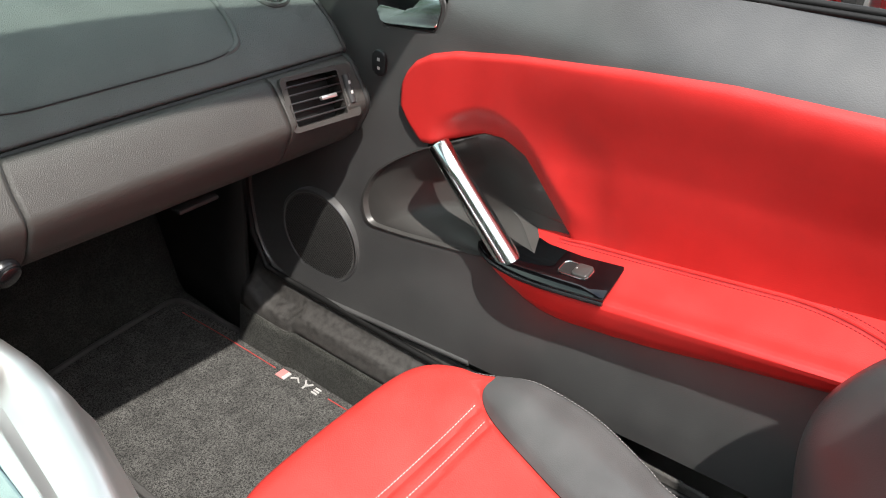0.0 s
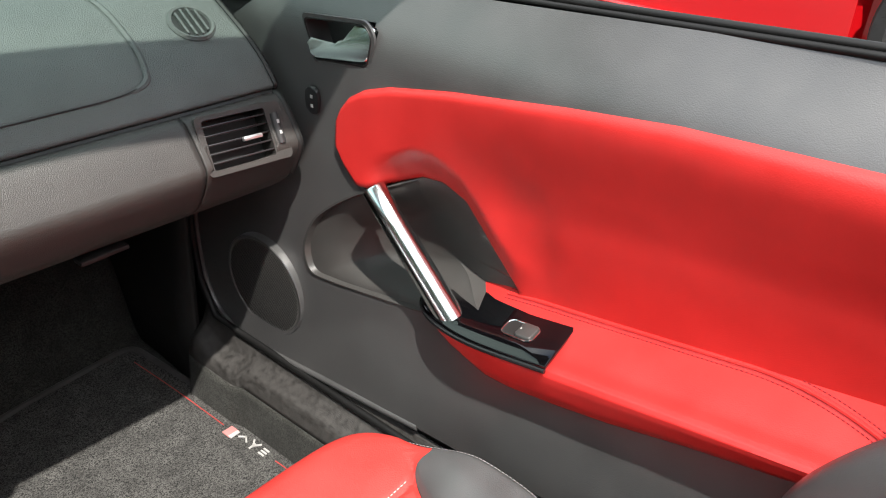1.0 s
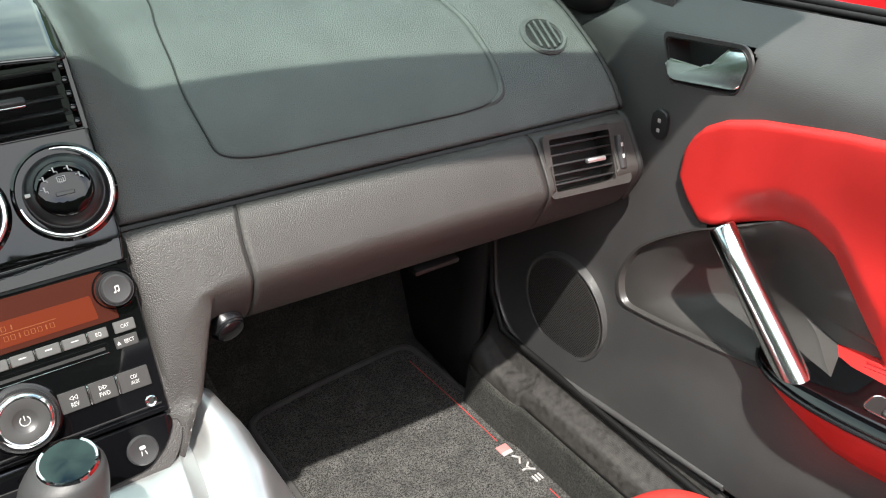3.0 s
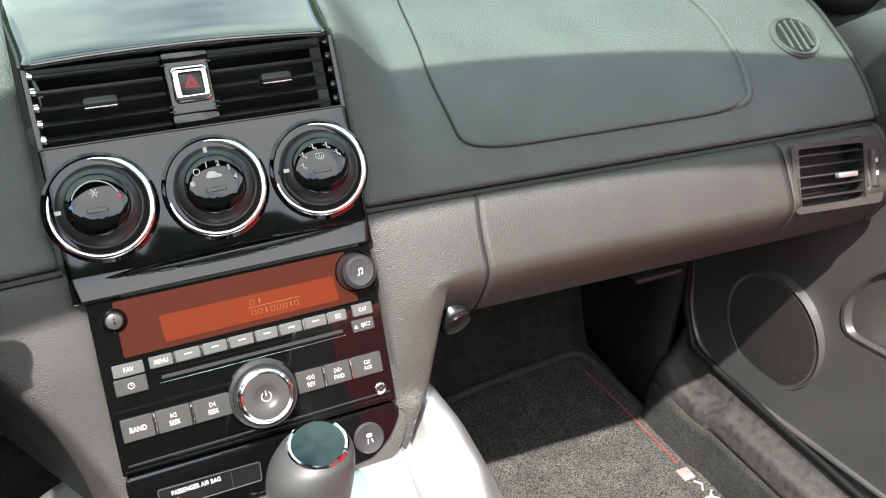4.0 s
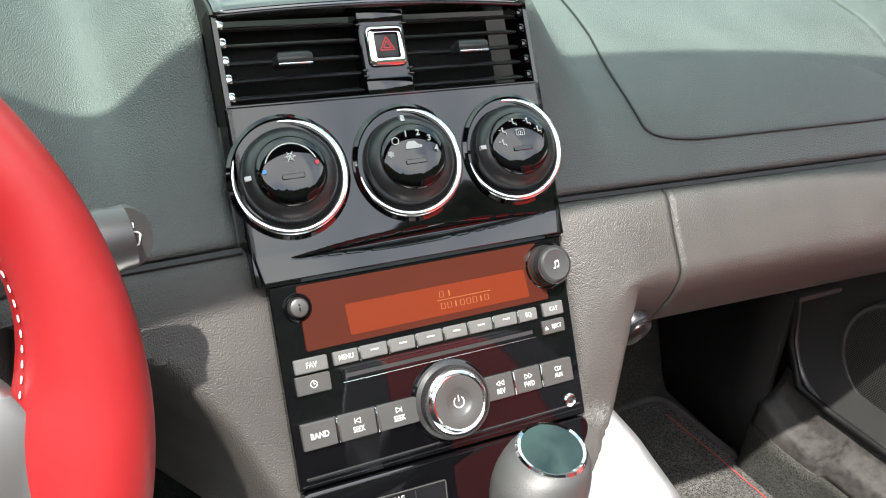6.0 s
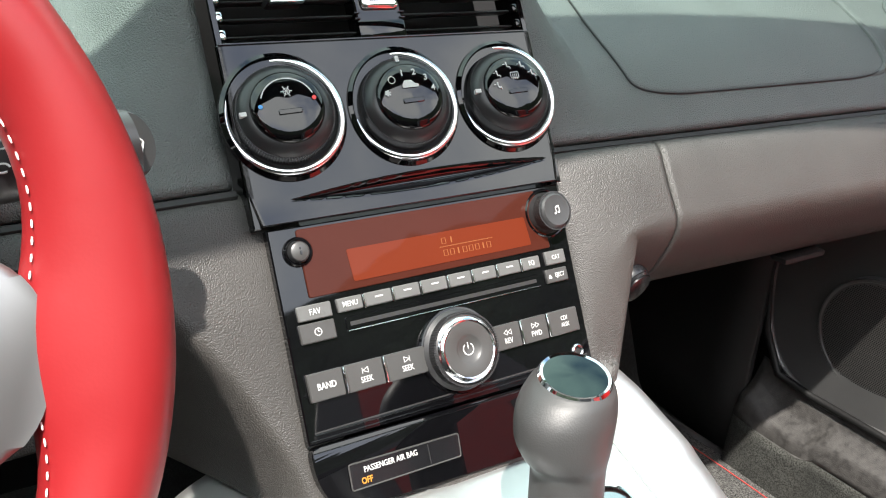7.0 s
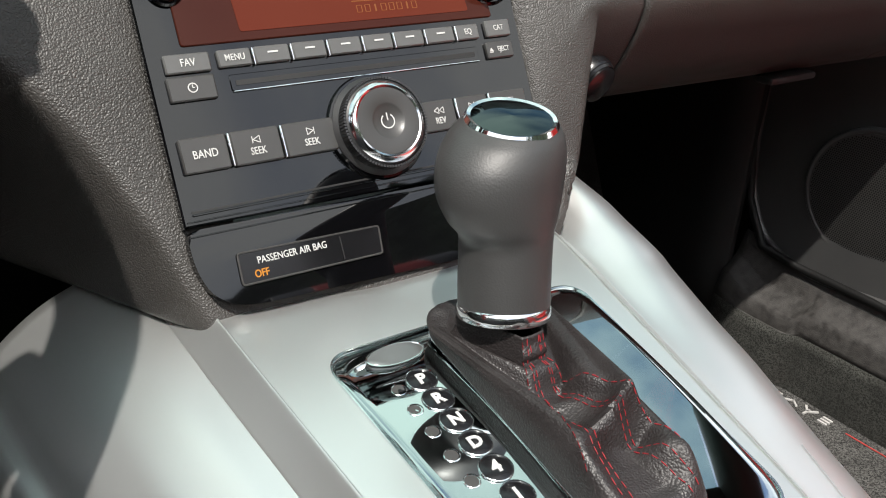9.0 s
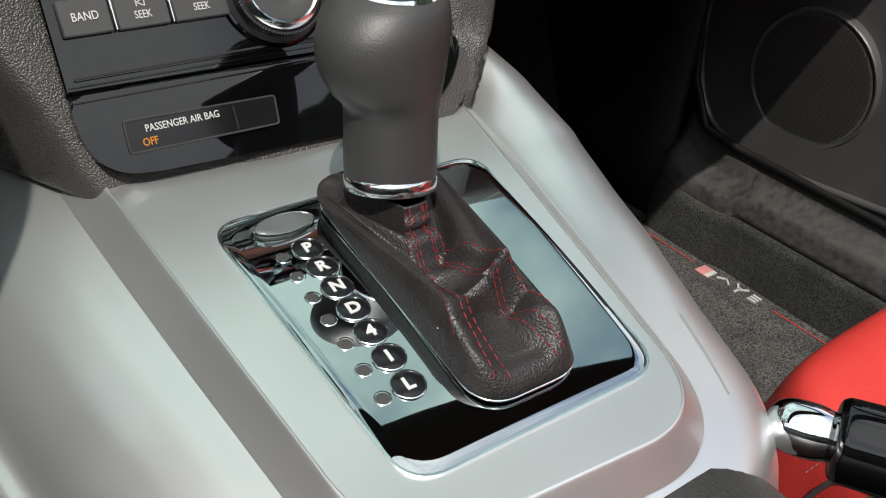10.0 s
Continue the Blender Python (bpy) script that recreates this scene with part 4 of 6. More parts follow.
k2 = climate_knob(0.002, "fan_knob", "fan speed knob with chrome ring and gloss cap")
marks(k2, ring_marks(0.002 - 0.0105, 0.0695, 0.0021, 0.0005, n=16), 0.0222, WHITEINK, m=lean(0.002))
for s, du, dw in (("1", -0.0035, 0.0130), ("2", 0.0040, 0.0130), ("3", 0.0105, 0.0090), ("4", 0.0138, 0.0022)):
    part("numeral", text_mesh(s, 0.0036, WHITEINK, 0.0001), WHITEINK, k2, m=lean(0.002) @ Matrix.Translation((0.002 + du, 0.060 + dw, 0.0222)))
marks(k2, [rounded([(-0.0030, 0.0655), (-0.0012, 0.0683), (0.0030, 0.0683), (0.0050, 0.0660), (0.0072, 0.0655), (0.0072, 0.0638), (-0.0030, 0.0638)], 0.0006, 2)], CAPN, WHITEINK, m=lean(0.002))
marks(k2, [bar(-0.0125 + 0.0019 * math.cos(a), 0.0620 + 0.0019 * math.sin(a), -0.0125 - 0.0019 * math.cos(a), 0.0620 - 0.0019 * math.sin(a), 0.0010) for a in (0.3, 1.35, 2.4)], 0.0219, WHITEINK, m=lean(0.002))
k3 = climate_knob(0.0765, "airflow_knob", "airflow knob with chrome ring and gloss cap")
for du, dw in ((-0.0128, 0.001), (-0.0115, 0.0085), (-0.0035, 0.0135), (0.0062, 0.0128), (0.0125, 0.0068)):
    c, e = 0.0765 + du, 0.060 + dw
    marks(k3, disc_marks(c, e + 0.0016, 0.0007) + [bar(c, e + 0.001, c + 0.0003, e - 0.0012, 0.0009), bar(c, e - 0.0012, c + 0.0020, e - 0.0012, 0.0008), bar(c - 0.0026, e + 0.0006, c - 0.0010, e + 0.0006, 0.0005), bar(c + 0.0020, e - 0.001, c + 0.0022, e - 0.0026, 0.0006)], 0.0220, WHITEINK, m=lean(0.0765))
marks(k3, [bar(0.0738, 0.0682, 0.0792, 0.0682, 0.0005), bar(0.0738, 0.0645, 0.0792, 0.0645, 0.0005), bar(0.0738, 0.0645, 0.0738, 0.0682, 0.0005), bar(0.0792, 0.0645, 0.0792, 0.0682, 0.0005)] + [bar(x, 0.0635, x, 0.0672, 0.0005) for x in (0.0752, 0.0765, 0.0778)], CAPN, WHITEINK, m=lean(0.0765))
for kb, u, a in ((k1, -0.0735, 182), (k2, 0.002, 95), (k3, 0.0765, 178)):
    c, s = math.cos(radians(a)), math.sin(radians(a))
    part("pointer", slab([tuple(q) for q in bar(u + 0.0225 * c, 0.060 + 0.0225 * s, u + 0.0262 * c, 0.060 + 0.0262 * s, 0.0024)], 0.0142, 0.0172), WHITEINK, kb, "white pointer mark", m=lean(u))

# twin centre vents
vents = thing("centre_air_vents", "pair of black slatted centre vents with chrome end clips", "air vent", m=S)
part("well", box(0.0, 0.130, -0.045, 0.200, 0.058, 0.004), DARK, vents, m=S)
part("top_lip", box(0.0, 0.1578, -0.004, 0.200, 0.0025, 0.02, 0.0008, 1), CAPBLK, vents, m=S)
part("bottom_lip", box(0.0, 0.1030, -0.004, 0.206, 0.0022, 0.016, 0.0008, 1), PIANO, vents, m=S)
for x0, x1 in ((-0.0965, -0.0175), (0.0155, 0.0960)):
    for k in range(5):
        w = 0.1095 + k * 0.0102
        part("slat", sheet(lambda u, v: (lerp(x0, x1, u), w + 0.0014 * math.sin(2 * math.pi * v) - 0.0023 * math.cos(2 * math.pi * v), -0.0075 + 0.0085 * math.cos(2 * math.pi * v)), 2, 18, wrap_v=True, caps=True), VENTBLK, vents, m=S)
for u, w in ((-0.0600, 0.1275), (0.0575, 0.1285)):
    tab = part("slider_tab", box(u, w, 0.003, 0.0225, 0.0072, 0.015, 0.0026), KNOBBLK, vents, "ribbed slider tab with chrome strip", m=S)
    part("chrome_strip", box(u, w - 0.0034, 0.0080, 0.0205, 0.0013, 0.0045, 0.0006, 2), CHROME, tab, m=S)
    for k in range(12):
        part("rib", box(u - 0.0088 + k * 0.0016, w + 0.0036, 0.004, 0.0007, 0.0007, 0.009), KNOBBLK, tab, m=S)
for s in (-1, 1):
    for k in range(5):
        w = 0.1085 + k * 0.0104
        part("end_clip", box(s * 0.0990 + 0.0005, w, 0.0015, 0.0042, 0.0060, 0.004, 0.0014, 2), PIANO if s > 0 else SATINCHROME, vents, "bright end clip", m=S)
part("centre_post", box(-0.001, 0.131, -0.004, 0.0305, 0.0565, 0.014, 0.001, 1), PIANO, vents, "gloss black post between the vents", m=S)
for w, tall, lift in ((0.1525, 0.0090, 0.0045), (0.1085, 0.0105, 0.0042)):
    part("post_cap", box(-0.001, w, lift - 0.004, 0.0312, tall, 0.008, 0.0012, 2), PIANO, vents, "gloss black cap on the post", m=S)
for w in (0.1150, 0.1185, 0.1465):
    for x in (-0.0160, 0.0140):
        part("post_notch", box(x, w, 0.0028, 0.0040, 0.0012, 0.0030, 0.0004, 1), PIANO, vents, m=S)
hz_rows = [rrect(-0.0132 + d, 0.1196 + d, 0.0128 - d, 0.1454 - d, r, 4) for d, r in ((0.0, 0.0034), (0.0004, 0.0034), (0.0011, 0.0032), (0.0026, 0.0026), (0.0049, 0.0014), (0.0052, 0.0012))]
hz_high = (0.0005, 0.0046, 0.0058, 0.0063, 0.0064, 0.0030)
hz = part("hazard_switch", sheet(lambda u, v: (*hz_rows[round(v * 5)][round(u * len(hz_rows[0])) % len(hz_rows[0])], hz_high[round(v * 5)]), len(hz_rows[0]), 6, wrap_u=True), CHROME, vents, "chrome-framed hazard switch with red triangle", m=S)
part("switch_face", slab(rrect(-0.0079, 0.1249, 0.0075, 0.1401, 0.0012, 3), 0.001, 0.0052, 0.0008, 2), KNOBBLK, hz, m=S)
tri = []
for r, t in ((0.0055, 0.0007), (0.0029, 0.0006)):
    p = [(r * math.cos(radians(a)), 0.1325 + r * math.sin(radians(a))) for a in (90, 210, 330)]
    tri += [bar(*p[i], *p[(i + 1) % 3], t) for i in range(3)]
marks(hz, tri, 0.0054, REDINK, "red_triangle")

# gloss hood over the vents
hood = thing("centre_hood", "gloss black hood panel on top of the centre stack", "dashboard panel", (0, 0.2, 0.62))
HOODP = smooth_line([(0.0935, 0.6475), (0.0915, 0.6495), (0.098, 0.6525), (0.115, 0.657), (0.16, 0.668), (0.23, 0.676), (0.36, 0.680), (0.42, 0.672)], 6)
def hood_at(u, v):
    k = v * (len(HOODP) - 1)
    i = min(int(k), len(HOODP) - 2)
    y, z = lerp(HOODP[i], HOODP[i + 1], k - i)
    half = 0.1015 + 0.10 * max(0, y - 0.10)
    a = 2 * u - 1
    return (a * half, y + 0.004 * (1 - a * a) * 0, z + 0.004 * (1 - a * a) - 0.0035)
part("panel", sheet(hood_at, 30, len(HOODP)), HOODGLOSS, hood, solid=0.003)
for s in (0.0, 1.0):
    part("side_gap", tube([Vector(hood_at(s, v)) + Vector((0.0012 * (2 * s - 1), 0, -0.001)) for v in np.linspace(0.12, 1, 24)], 0.0016, 6), DARK, hood, "dark joint beside the pad")
part("front_lip", tube([Vector(hood_at(u, 0.07)) + Vector((0, -0.0012, -0.0005)) for u in np.linspace(0.01, 0.99, 24)], 0.0010, 8), CAPBLK, hood, "rounded gloss front lip")

# ---- centre console ----
console = thing("centre_console", "satin silver centre console between the seats", "centre console", (0, -0.1, 0.0))
def top_z(y):
    return 0.369 + 0.163 * y
LEFT = [(0, 0), (0.0012, -0.0008), (0.0075, -0.0070), (0.0136, -0.0126), (0.0152, -0.0134), (0.034, -0.0172), (0.056, -0.0275), (0.078, -0.0480), (0.096, -0.085), (0.118, -0.36)]
RIGHT = [(0, 0), (0.0012, -0.0006), (0.0070, -0.0052), (0.0126, -0.0095), (0.0142, -0.0102), (0.052, -0.0152), (0.067, -0.028), (0.078, -0.056), (0.092, -0.108), (0.112, -0.36)]
REAR = [(0, 0), (0.0012, -0.0008), (0.0058, -0.0062), (0.0105, -0.0115), (0.0120, -0.0122), (0.024, -0.0160), (0.031, -0.0260), (0.034, -0.0430), (0.036, -0.070), (0.038, -0.12)]
LEFT_S, RIGHT_S, REAR_S = [smooth_line(q, 5) for q in (LEFT, RIGHT, REAR)]
# the plateau's outline: down the left side, round the back, up the right side
corner = rounded([(-0.0974, 0.03), (-0.0905, -0.056), (-0.0700, -0.2560), (0.0665, -0.2640), (0.0975, -0.060), (0.1029, 0.0)], 0.034, 14)
outline = [Vector((-0.0974, 0.03))] + [Vector(q) for q in corner[15:-15]] + [Vector((0.1029, 0.0))]
dense = []
for a, b in zip(outline, outline[1:]):
    k = max(1, int((b - a).length / 0.006))
    dense += [a.lerp(b, i / k) for i in range(k)]
dense.append(outline[-1])
NO = len(dense)
def out_normal(i):
    d = dense[min(i + 3, NO - 1)] - dense[max(i - 3, 0)]
    return Vector((d.y, -d.x)).normalized()
def con_at(u, v):
    i = int(round(u * (NO - 1)))
    n = out_normal(i)
    k = v * (len(LEFT_S) - 1)
    j = min(int(k), len(LEFT_S) - 2)
    wb = max(0.0, -n.y) ** 2
    sidep = LEFT_S if n.x < 0 else RIGHT_S
    d, drop = lerp(lerp(sidep[j], sidep[j + 1], k - j), lerp(REAR_S[j], REAR_S[j + 1], k - j), wb)
    flare = table(dense[i].y, [(-0.26, 0.70), (-0.15, 0.92), (0.0, 1.08), (0.1, 1.2)])
    if n.x > 0:
        flare = table(dense[i].y, [(-0.26, 0.70), (-0.15, 0.92), (-0.07, 0.98), (-0.03, 0.85), (0.0, 0.66)])
    p = dense[i] + n * d * lerp(flare, 1.0, wb)
    rise = table(dense[i].y, [(-0.20, 0.0), (-0.12, 0.0035), (-0.08, 0.0075), (-0.045, 0.015), (-0.027, 0.020), (0.0, 0.027)]) * smooth01((d - 0.012) / 0.03) if n.x > 0 else 0.0
    return (p.x, p.y, top_z(max(p.y, -0.28)) + drop + rise)
part("top_shell", sheet(con_at, NO, len(LEFT_S)), SILVER, console, "satin silver side shell", sharp=75, solid=0.002)
bm = bmesh.new()
bm.faces.new([bm.verts.new((p.x, p.y, top_z(p.y))) for p in dense])
part("top_plateau", bm, SILVER, console, "flat silver top round the selector")
part("rear_box", sheet(lambda u, v: (0.004 + lerp(0.092, 0.10, v) * math.copysign(abs(math.cos(math.pi * u)) ** 0.35, math.cos(math.pi * u)), lerp(-0.2770 + 0.006 * max(0.0, math.cos(math.pi * u)), -0.95, v), lerp(0.02, 0.3115, math.sin(math.pi * u) ** 0.22)), 40, 20), LOWER, console, "grained dark rear console", solid=0.004)

part("panel_joint", tube([(0.1062, -0.2125, 0.3232), (0.1022, -0.2245, 0.3215), (0.0985, -0.2358, 0.3198), (0.0945, -0.2462, 0.3180), (0.0910, -0.2550, 0.3164)], 0.00028, 6), ALLOY, console, "fine joint in the silver shell")

# selector surround
c16 = math.atan(0.163)
C = Matrix.Translation((0, -0.165, top_z(-0.165))) @ Matrix.Rotation(c16, 4, "X")
sel = thing("gear_selector_plate", "mirror-black gear selector plate with seven round gear marks", "selector plate", m=C)
def cy(y):
    return (y + 0.165) / math.cos(c16)
plate_o = rounded([(-0.0631, cy(-0.0911)), (0.0781, cy(-0.0911)), (0.0649, cy(-0.2389)), (-0.0519, cy(-0.2389))], 0.0157, 8)
plate_i = rounded([(-0.0622, cy(-0.092)), (0.0772, cy(-0.092)), (0.064, cy(-0.238)), (-0.051, cy(-0.238))], 0.0148, 8)
def crown(y, x=-0.034):
    """The plate's gentle crown over its edge."""
    return 0.0034 * (1 - (y / 0.076) ** 2) + 0.0008 * (1 - ((x - 0.005) / 0.07) ** 2)
PLATEK = [0.0, 0.15, 0.3, 0.45, 0.6, 0.72, 0.84, 0.93, 0.985, 1.0, 1.0]
plate_d = dense_outline(plate_i, 0.004)
def plate_at(u, v):
    j = int(round(v * (len(PLATEK) - 1)))
    q = Vector((0.005, 0.0)) + (Vector(plate_d[int(round(u * len(plate_d))) % len(plate_d)]) - Vector((0.005, 0.0))) * max(PLATEK[j], 1e-4)
    return (q.x, q.y, -0.004 if j == len(PLATEK) - 1 else crown(q.y, q.x) - (0.0006 if j == len(PLATEK) - 2 else 0))
part("plate", sheet(plate_at, len(plate_d), len(PLATEK), wrap_u=True), DARKMIRROR, sel, "mirror-gloss black plate", m=C)
part("rim", frame_slab(plate_o, plate_i, -0.004, 0.0014), SATINCHROME, sel, "thin bright rim", m=C)
gears = "PRND4IL"
for k, g in enumerate(gears):
    y = lerp(-0.1225, -0.2030, (k + 0.04 * k * (k - 6) / 6) / 6)
    b = part("gear_mark", lathe([(0.0064, 0.001), (0.0064, 0.0022), (0.0061, 0.0024), (0.0, 0.0024)], 32), CAPBLK, sel, m=C @ Matrix.Translation((-0.0312, cy(y), crown(cy(y)) - 0.0018)))
    part("mark_ring", lathe([(0.0069, 0.0018), (0.0068, 0.0024), (0.0065, 0.0026), (0.0063, 0.0023)], 32), SATINCHROME, b, m=C @ Matrix.Translation((-0.0312, cy(y), crown(cy(y)) - 0.0018)))
    part("lettering", text_mesh(g, 0.0054, WHITEINK, 0.0003), WHITEINK, b, m=C @ Matrix.Translation((-0.0312, cy(y), crown(cy(y)) + 0.0008)))
    d = part("indicator_lamp", lathe([(0.0030, 0.001), (0.0030, 0.0022), (0.0022, 0.0024), (0.0, 0.0023)], 20), BUTTON, sel, m=C @ Matrix.Translation((-0.0425, cy(y - 0.001), crown(cy(y)) - 0.0024)))
    part("lamp_ring", lathe([(0.0035, 0.0018), (0.0034, 0.0024), (0.0031, 0.0026), (0.0029, 0.0023)], 20), SATINCHROME, d, m=C @ Matrix.Translation((-0.0425, cy(y - 0.001), crown(cy(y)) - 0.0024)))
oval = [(-0.0335 + 0.0135 * math.cos(t), cy(-0.1045) + 0.0062 * math.sin(t)) for t in np.linspace(0, 2 * math.pi, 33)[:-1]]
part("release_cover", slab(oval, 0.001, 0.0040, 0.0012, 2), SPOKE, sel, "oval release cover", m=C)
part("cover_rim", tube([(x, y, 0.0034) for x, y in oval + [oval[0]]], 0.0007, 6, ends=False), SATINCHROME, sel, m=C)

# gear lever: gaiter, collar, grip
RING = Vector((0.0068, -0.1265, 0.3762))
lever = thing("gear_lever", "black leather gear lever with chrome collar and stitched gaiter", "gear lever", (0.01, -0.15, 0.34))
AX = (Vector((0.017, -0.110, 0.453)) - RING).normalized()
base_out = rounded([(-0.0145, -0.0925), (0.0430, -0.0970), (0.0342, -0.2272), (-0.0140, -0.2268)], 0.016, 12)
NB = len(base_out)
def gaiter(u, v):
    i = int(round(u * NB)) % NB
    bx, by = base_out[i]
    ang = math.atan2(by - RING.y, bx - RING.x)
    b = Vector((bx, by, top_z(by) + 0.0042))
    ring = Vector((0.0193 * math.cos(ang), 0.0193 * math.sin(ang), 0))
    neck = RING + ring * 1.10 - AX * 0.0135
    if v > 0.80:
        h = (v - 0.80) / 0.20
        p = neck.lerp(RING + ring - AX * 0.002, h)
        p += ring.normalized() * 0.0013 * math.sin(9 * h + 2.0 * math.sin(ang)) * (1 - h)
        return p
    s = v / 0.80
    back = smooth01((-by - 0.135) / 0.07)
    side = abs(math.cos(ang)) * (1 - back)
    p = b.lerp(neck, s)
    rolled = 0.0035 * math.exp(-((s - 0.10) / 0.10) ** 2) * smooth01(s / 0.04) * (1 - 0.7 * back)
    p += Vector((0, 0, rolled))
    p += Vector((0, 0, 1)) * (0.006 * math.sin(math.pi * s) * (1 - back) + (0.0012 * math.exp(-((s - 0.08) / 0.06) ** 2) + 0.0105 * math.sin(math.pi * s ** 0.7)) * back)
    p += Vector((math.cos(ang), math.sin(ang), 0)) * 0.006 * math.sin(math.pi * s) * (1 - back)
    # creases that run across the back and gather at the neck
    q = Vector((p.x, p.y, 0))
    dx, dy = p.x - 0.011, p.y
    def hump(x0, y0, rx, ry, lift, turn=0.0):
        c, n = math.cos(turn), math.sin(turn)
        a, e = (dx - x0) * c + (dy - y0) * n, (dy - y0) * c - (dx - x0) * n
        return lift * math.exp(-(a / rx) ** 2 - abs(e / ry) ** 1.35)
    sag = (hump(0.002, -0.1500, 0.014, 0.0035, 0.006, -0.35) + hump(0.000, -0.1580, 0.016, 0.0050, -0.011, -0.25)
           + hump(0.007, -0.1670, 0.0030, 0.013, 0.008, 0.35) + hump(0.003, -0.1870, 0.018, 0.0048, 0.012, 0.30)
           + hump(0.009, -0.1975, 0.013, 0.0062, -0.011, 0.30) + hump(-0.009, -0.1750, 0.0050, 0.016, -0.008, 0.25)
           + hump(0.012, -0.2060, 0.0040, 0.011, 0.004, 0.55) + hump(-0.002, -0.2090, 0.0045, 0.013, -0.006, 0.20))
    lat = (p.x - 0.0095) / 0.0235
    sag += (0.0040 * math.exp(-((abs(lat) - 0.84) / 0.20) ** 2) - 0.0085 * math.exp(-(lat / 0.55) ** 2)) * smooth01((-0.140 - dy) / 0.03)
    free = smooth01(s / 0.16) * (1 - smooth01((s - 0.82) / 0.16))
    p += Vector((0.0, -0.15, 1.0)) * sag * free
    wr = noise.noise(Vector((p.x * 70 + p.y * 25, p.y * 60, 3.0)))
    p += Vector((0, 0, 1)) * (0.0018 * (0.35 - abs(wr)) + 0.0010 * noise.noise(Vector((p.x * 190, p.y * 150, 7.0)))) * free
    p.z = max(p.z, top_z(p.y) + 0.0042 + 0.004 * smooth01(s / 0.1))
    return p
part("gaiter", sheet(gaiter, NB, 60, wrap_u=True), BOOT, lever, "creased black leather gaiter", solid=0.001)
def near(x, y):
    return min(range(NB), key=lambda i: (base_out[i][0] - x) ** 2 + (base_out[i][1] - y) ** 2)
for (x, y) in ((-0.0175, -0.190), (-0.0165, -0.206), (-0.006, -0.2255), (0.000, -0.2255), (0.022, -0.2265), (0.028, -0.2265), (0.034, -0.214)):
    u = near(x, y) / NB
    line = [gaiter(u, v) + Vector((0, -0.3, 1)).normalized() * 0.0010 for v in np.linspace(0.04, 0.98, 90)]
    part("seam_stitch", stitches(line, 0.0030, 0.0012, 0.00026), REDTHREAD, lever, "red seam stitching")
part("gaiter_frame", tube([(x, y, top_z(y) + 0.0043) for x, y in base_out + [base_out[0]]], 0.0007, 8, ends=False), SATINCHROME, lever, "thin bright frame round the gaiter")
base_m = Matrix.Translation(RING) @ AX.to_track_quat("Z", "Y").to_matrix().to_4x4()
part("collar", lathe([(0.0192, -0.0030), (0.0199, -0.0022), (0.0200, 0.0), (0.0199, 0.0022), (0.0192, 0.0030)], 48), RINGCHROME, lever, "chrome collar", m=base_m)
GRIP = smooth_line([(h, (r - l) / 2, oy, (r + l) / 2, d) for h, l, r, oy, d in (
    (0.002, 0.0196, 0.0196, 0, 0.0194), (0.014, 0.0200, 0.0196, 0, 0.0193), (0.026, 0.0200, 0.0198, 0, 0.0190), (0.034, 0.0208, 0.0202, 0, 0.0194),
    (0.042, 0.0276, 0.0212, -0.001, 0.0208), (0.053, 0.0326, 0.0228, -0.001, 0.0226), (0.065, 0.0318, 0.0236, -0.001, 0.0232), (0.0740, 0.0262, 0.0226, -0.001, 0.0214), (0.0788, 0.0194, 0.0194, -0.001, 0.0184))], 6)
def grip(u, v):
    k = v * (len(GRIP) - 1)
    i = min(int(k), len(GRIP) - 2)
    h, ox, oy, rx, ry = lerp(GRIP[i], GRIP[i + 1], k - i)
    a = 2 * math.pi * u
    tilt = 0.0 if h < 0.05 else (h - 0.05) / 0.04
    x, y = rx * math.cos(a), ry * math.sin(a)
    return RING + AX * (h + tilt * y * 0.16) + Vector((1, 0, 0)) * (ox + x) + Vector((0, 1, 0)) * (oy + y)
part("grip", sheet(grip, 56, len(GRIP), wrap_u=True, caps=True), GRIPLEATHER, lever, "smooth black leather grip")
cap_m = Matrix.Translation(RING + AX * 0.0788 + Vector((0.0, -0.001, 0))) @ Vector((-0.03, -0.16, 1)).normalized().to_track_quat("Z", "Y").to_matrix().to_4x4()
part("cap_ring", lathe([(0.0190, -0.003), (0.0195, 0.0004), (0.0183, 0.0022), (0.0168, 0.0017)], 48), CHROME, lever, "chrome ring round the top", m=cap_m)
part("cap", lathe([(0.0178, 0.0), (0.0174, 0.0016), (0.010, 0.0024), (0.0, 0.0027)], 40), CAPGLASS, lever, "dark glossy top badge", m=cap_m)

# handbrake lever beside the console
hbm = Matrix.Translation((0.110, -0.268, 0.302)) @ Vector((0.50, -0.85, 0.06)).normalized().to_track_quat("Z", "Y").to_matrix().to_4x4()
brake = thing("handbrake_lever", "black handbrake lever with chrome button between the seats", "handbrake", m=hbm)
part("release_button", lathe([tuple(q) for q in smooth_line([(0.0, -0.0045), (0.0045, -0.0038), (0.0085, -0.0012), (0.0110, 0.0030), (0.0118, 0.0090), (0.0116, 0.0160), (0.0104, 0.0215), (0.0100, 0.026)], 4)], 48), CHROME, brake, "rounded chrome release button", m=hbm)
part("sleeve", lathe([tuple(q) for q in smooth_line([(0.0100, 0.0215), (0.0150, 0.0222), (0.0170, 0.0240), (0.0178, 0.0270), (0.0180, 0.040), (0.0182, 0.058), (0.0170, 0.064)], 4)], 48), PIANO, brake, "gloss black front sleeve", m=hbm)
part("handle", lathe([(0.0150, 0.058), (0.0162, 0.064), (0.0185, 0.11), (0.018, 0.20), (0.015, 0.30)], 36), BLKLEATHER, brake, "black leather handle", m=hbm)

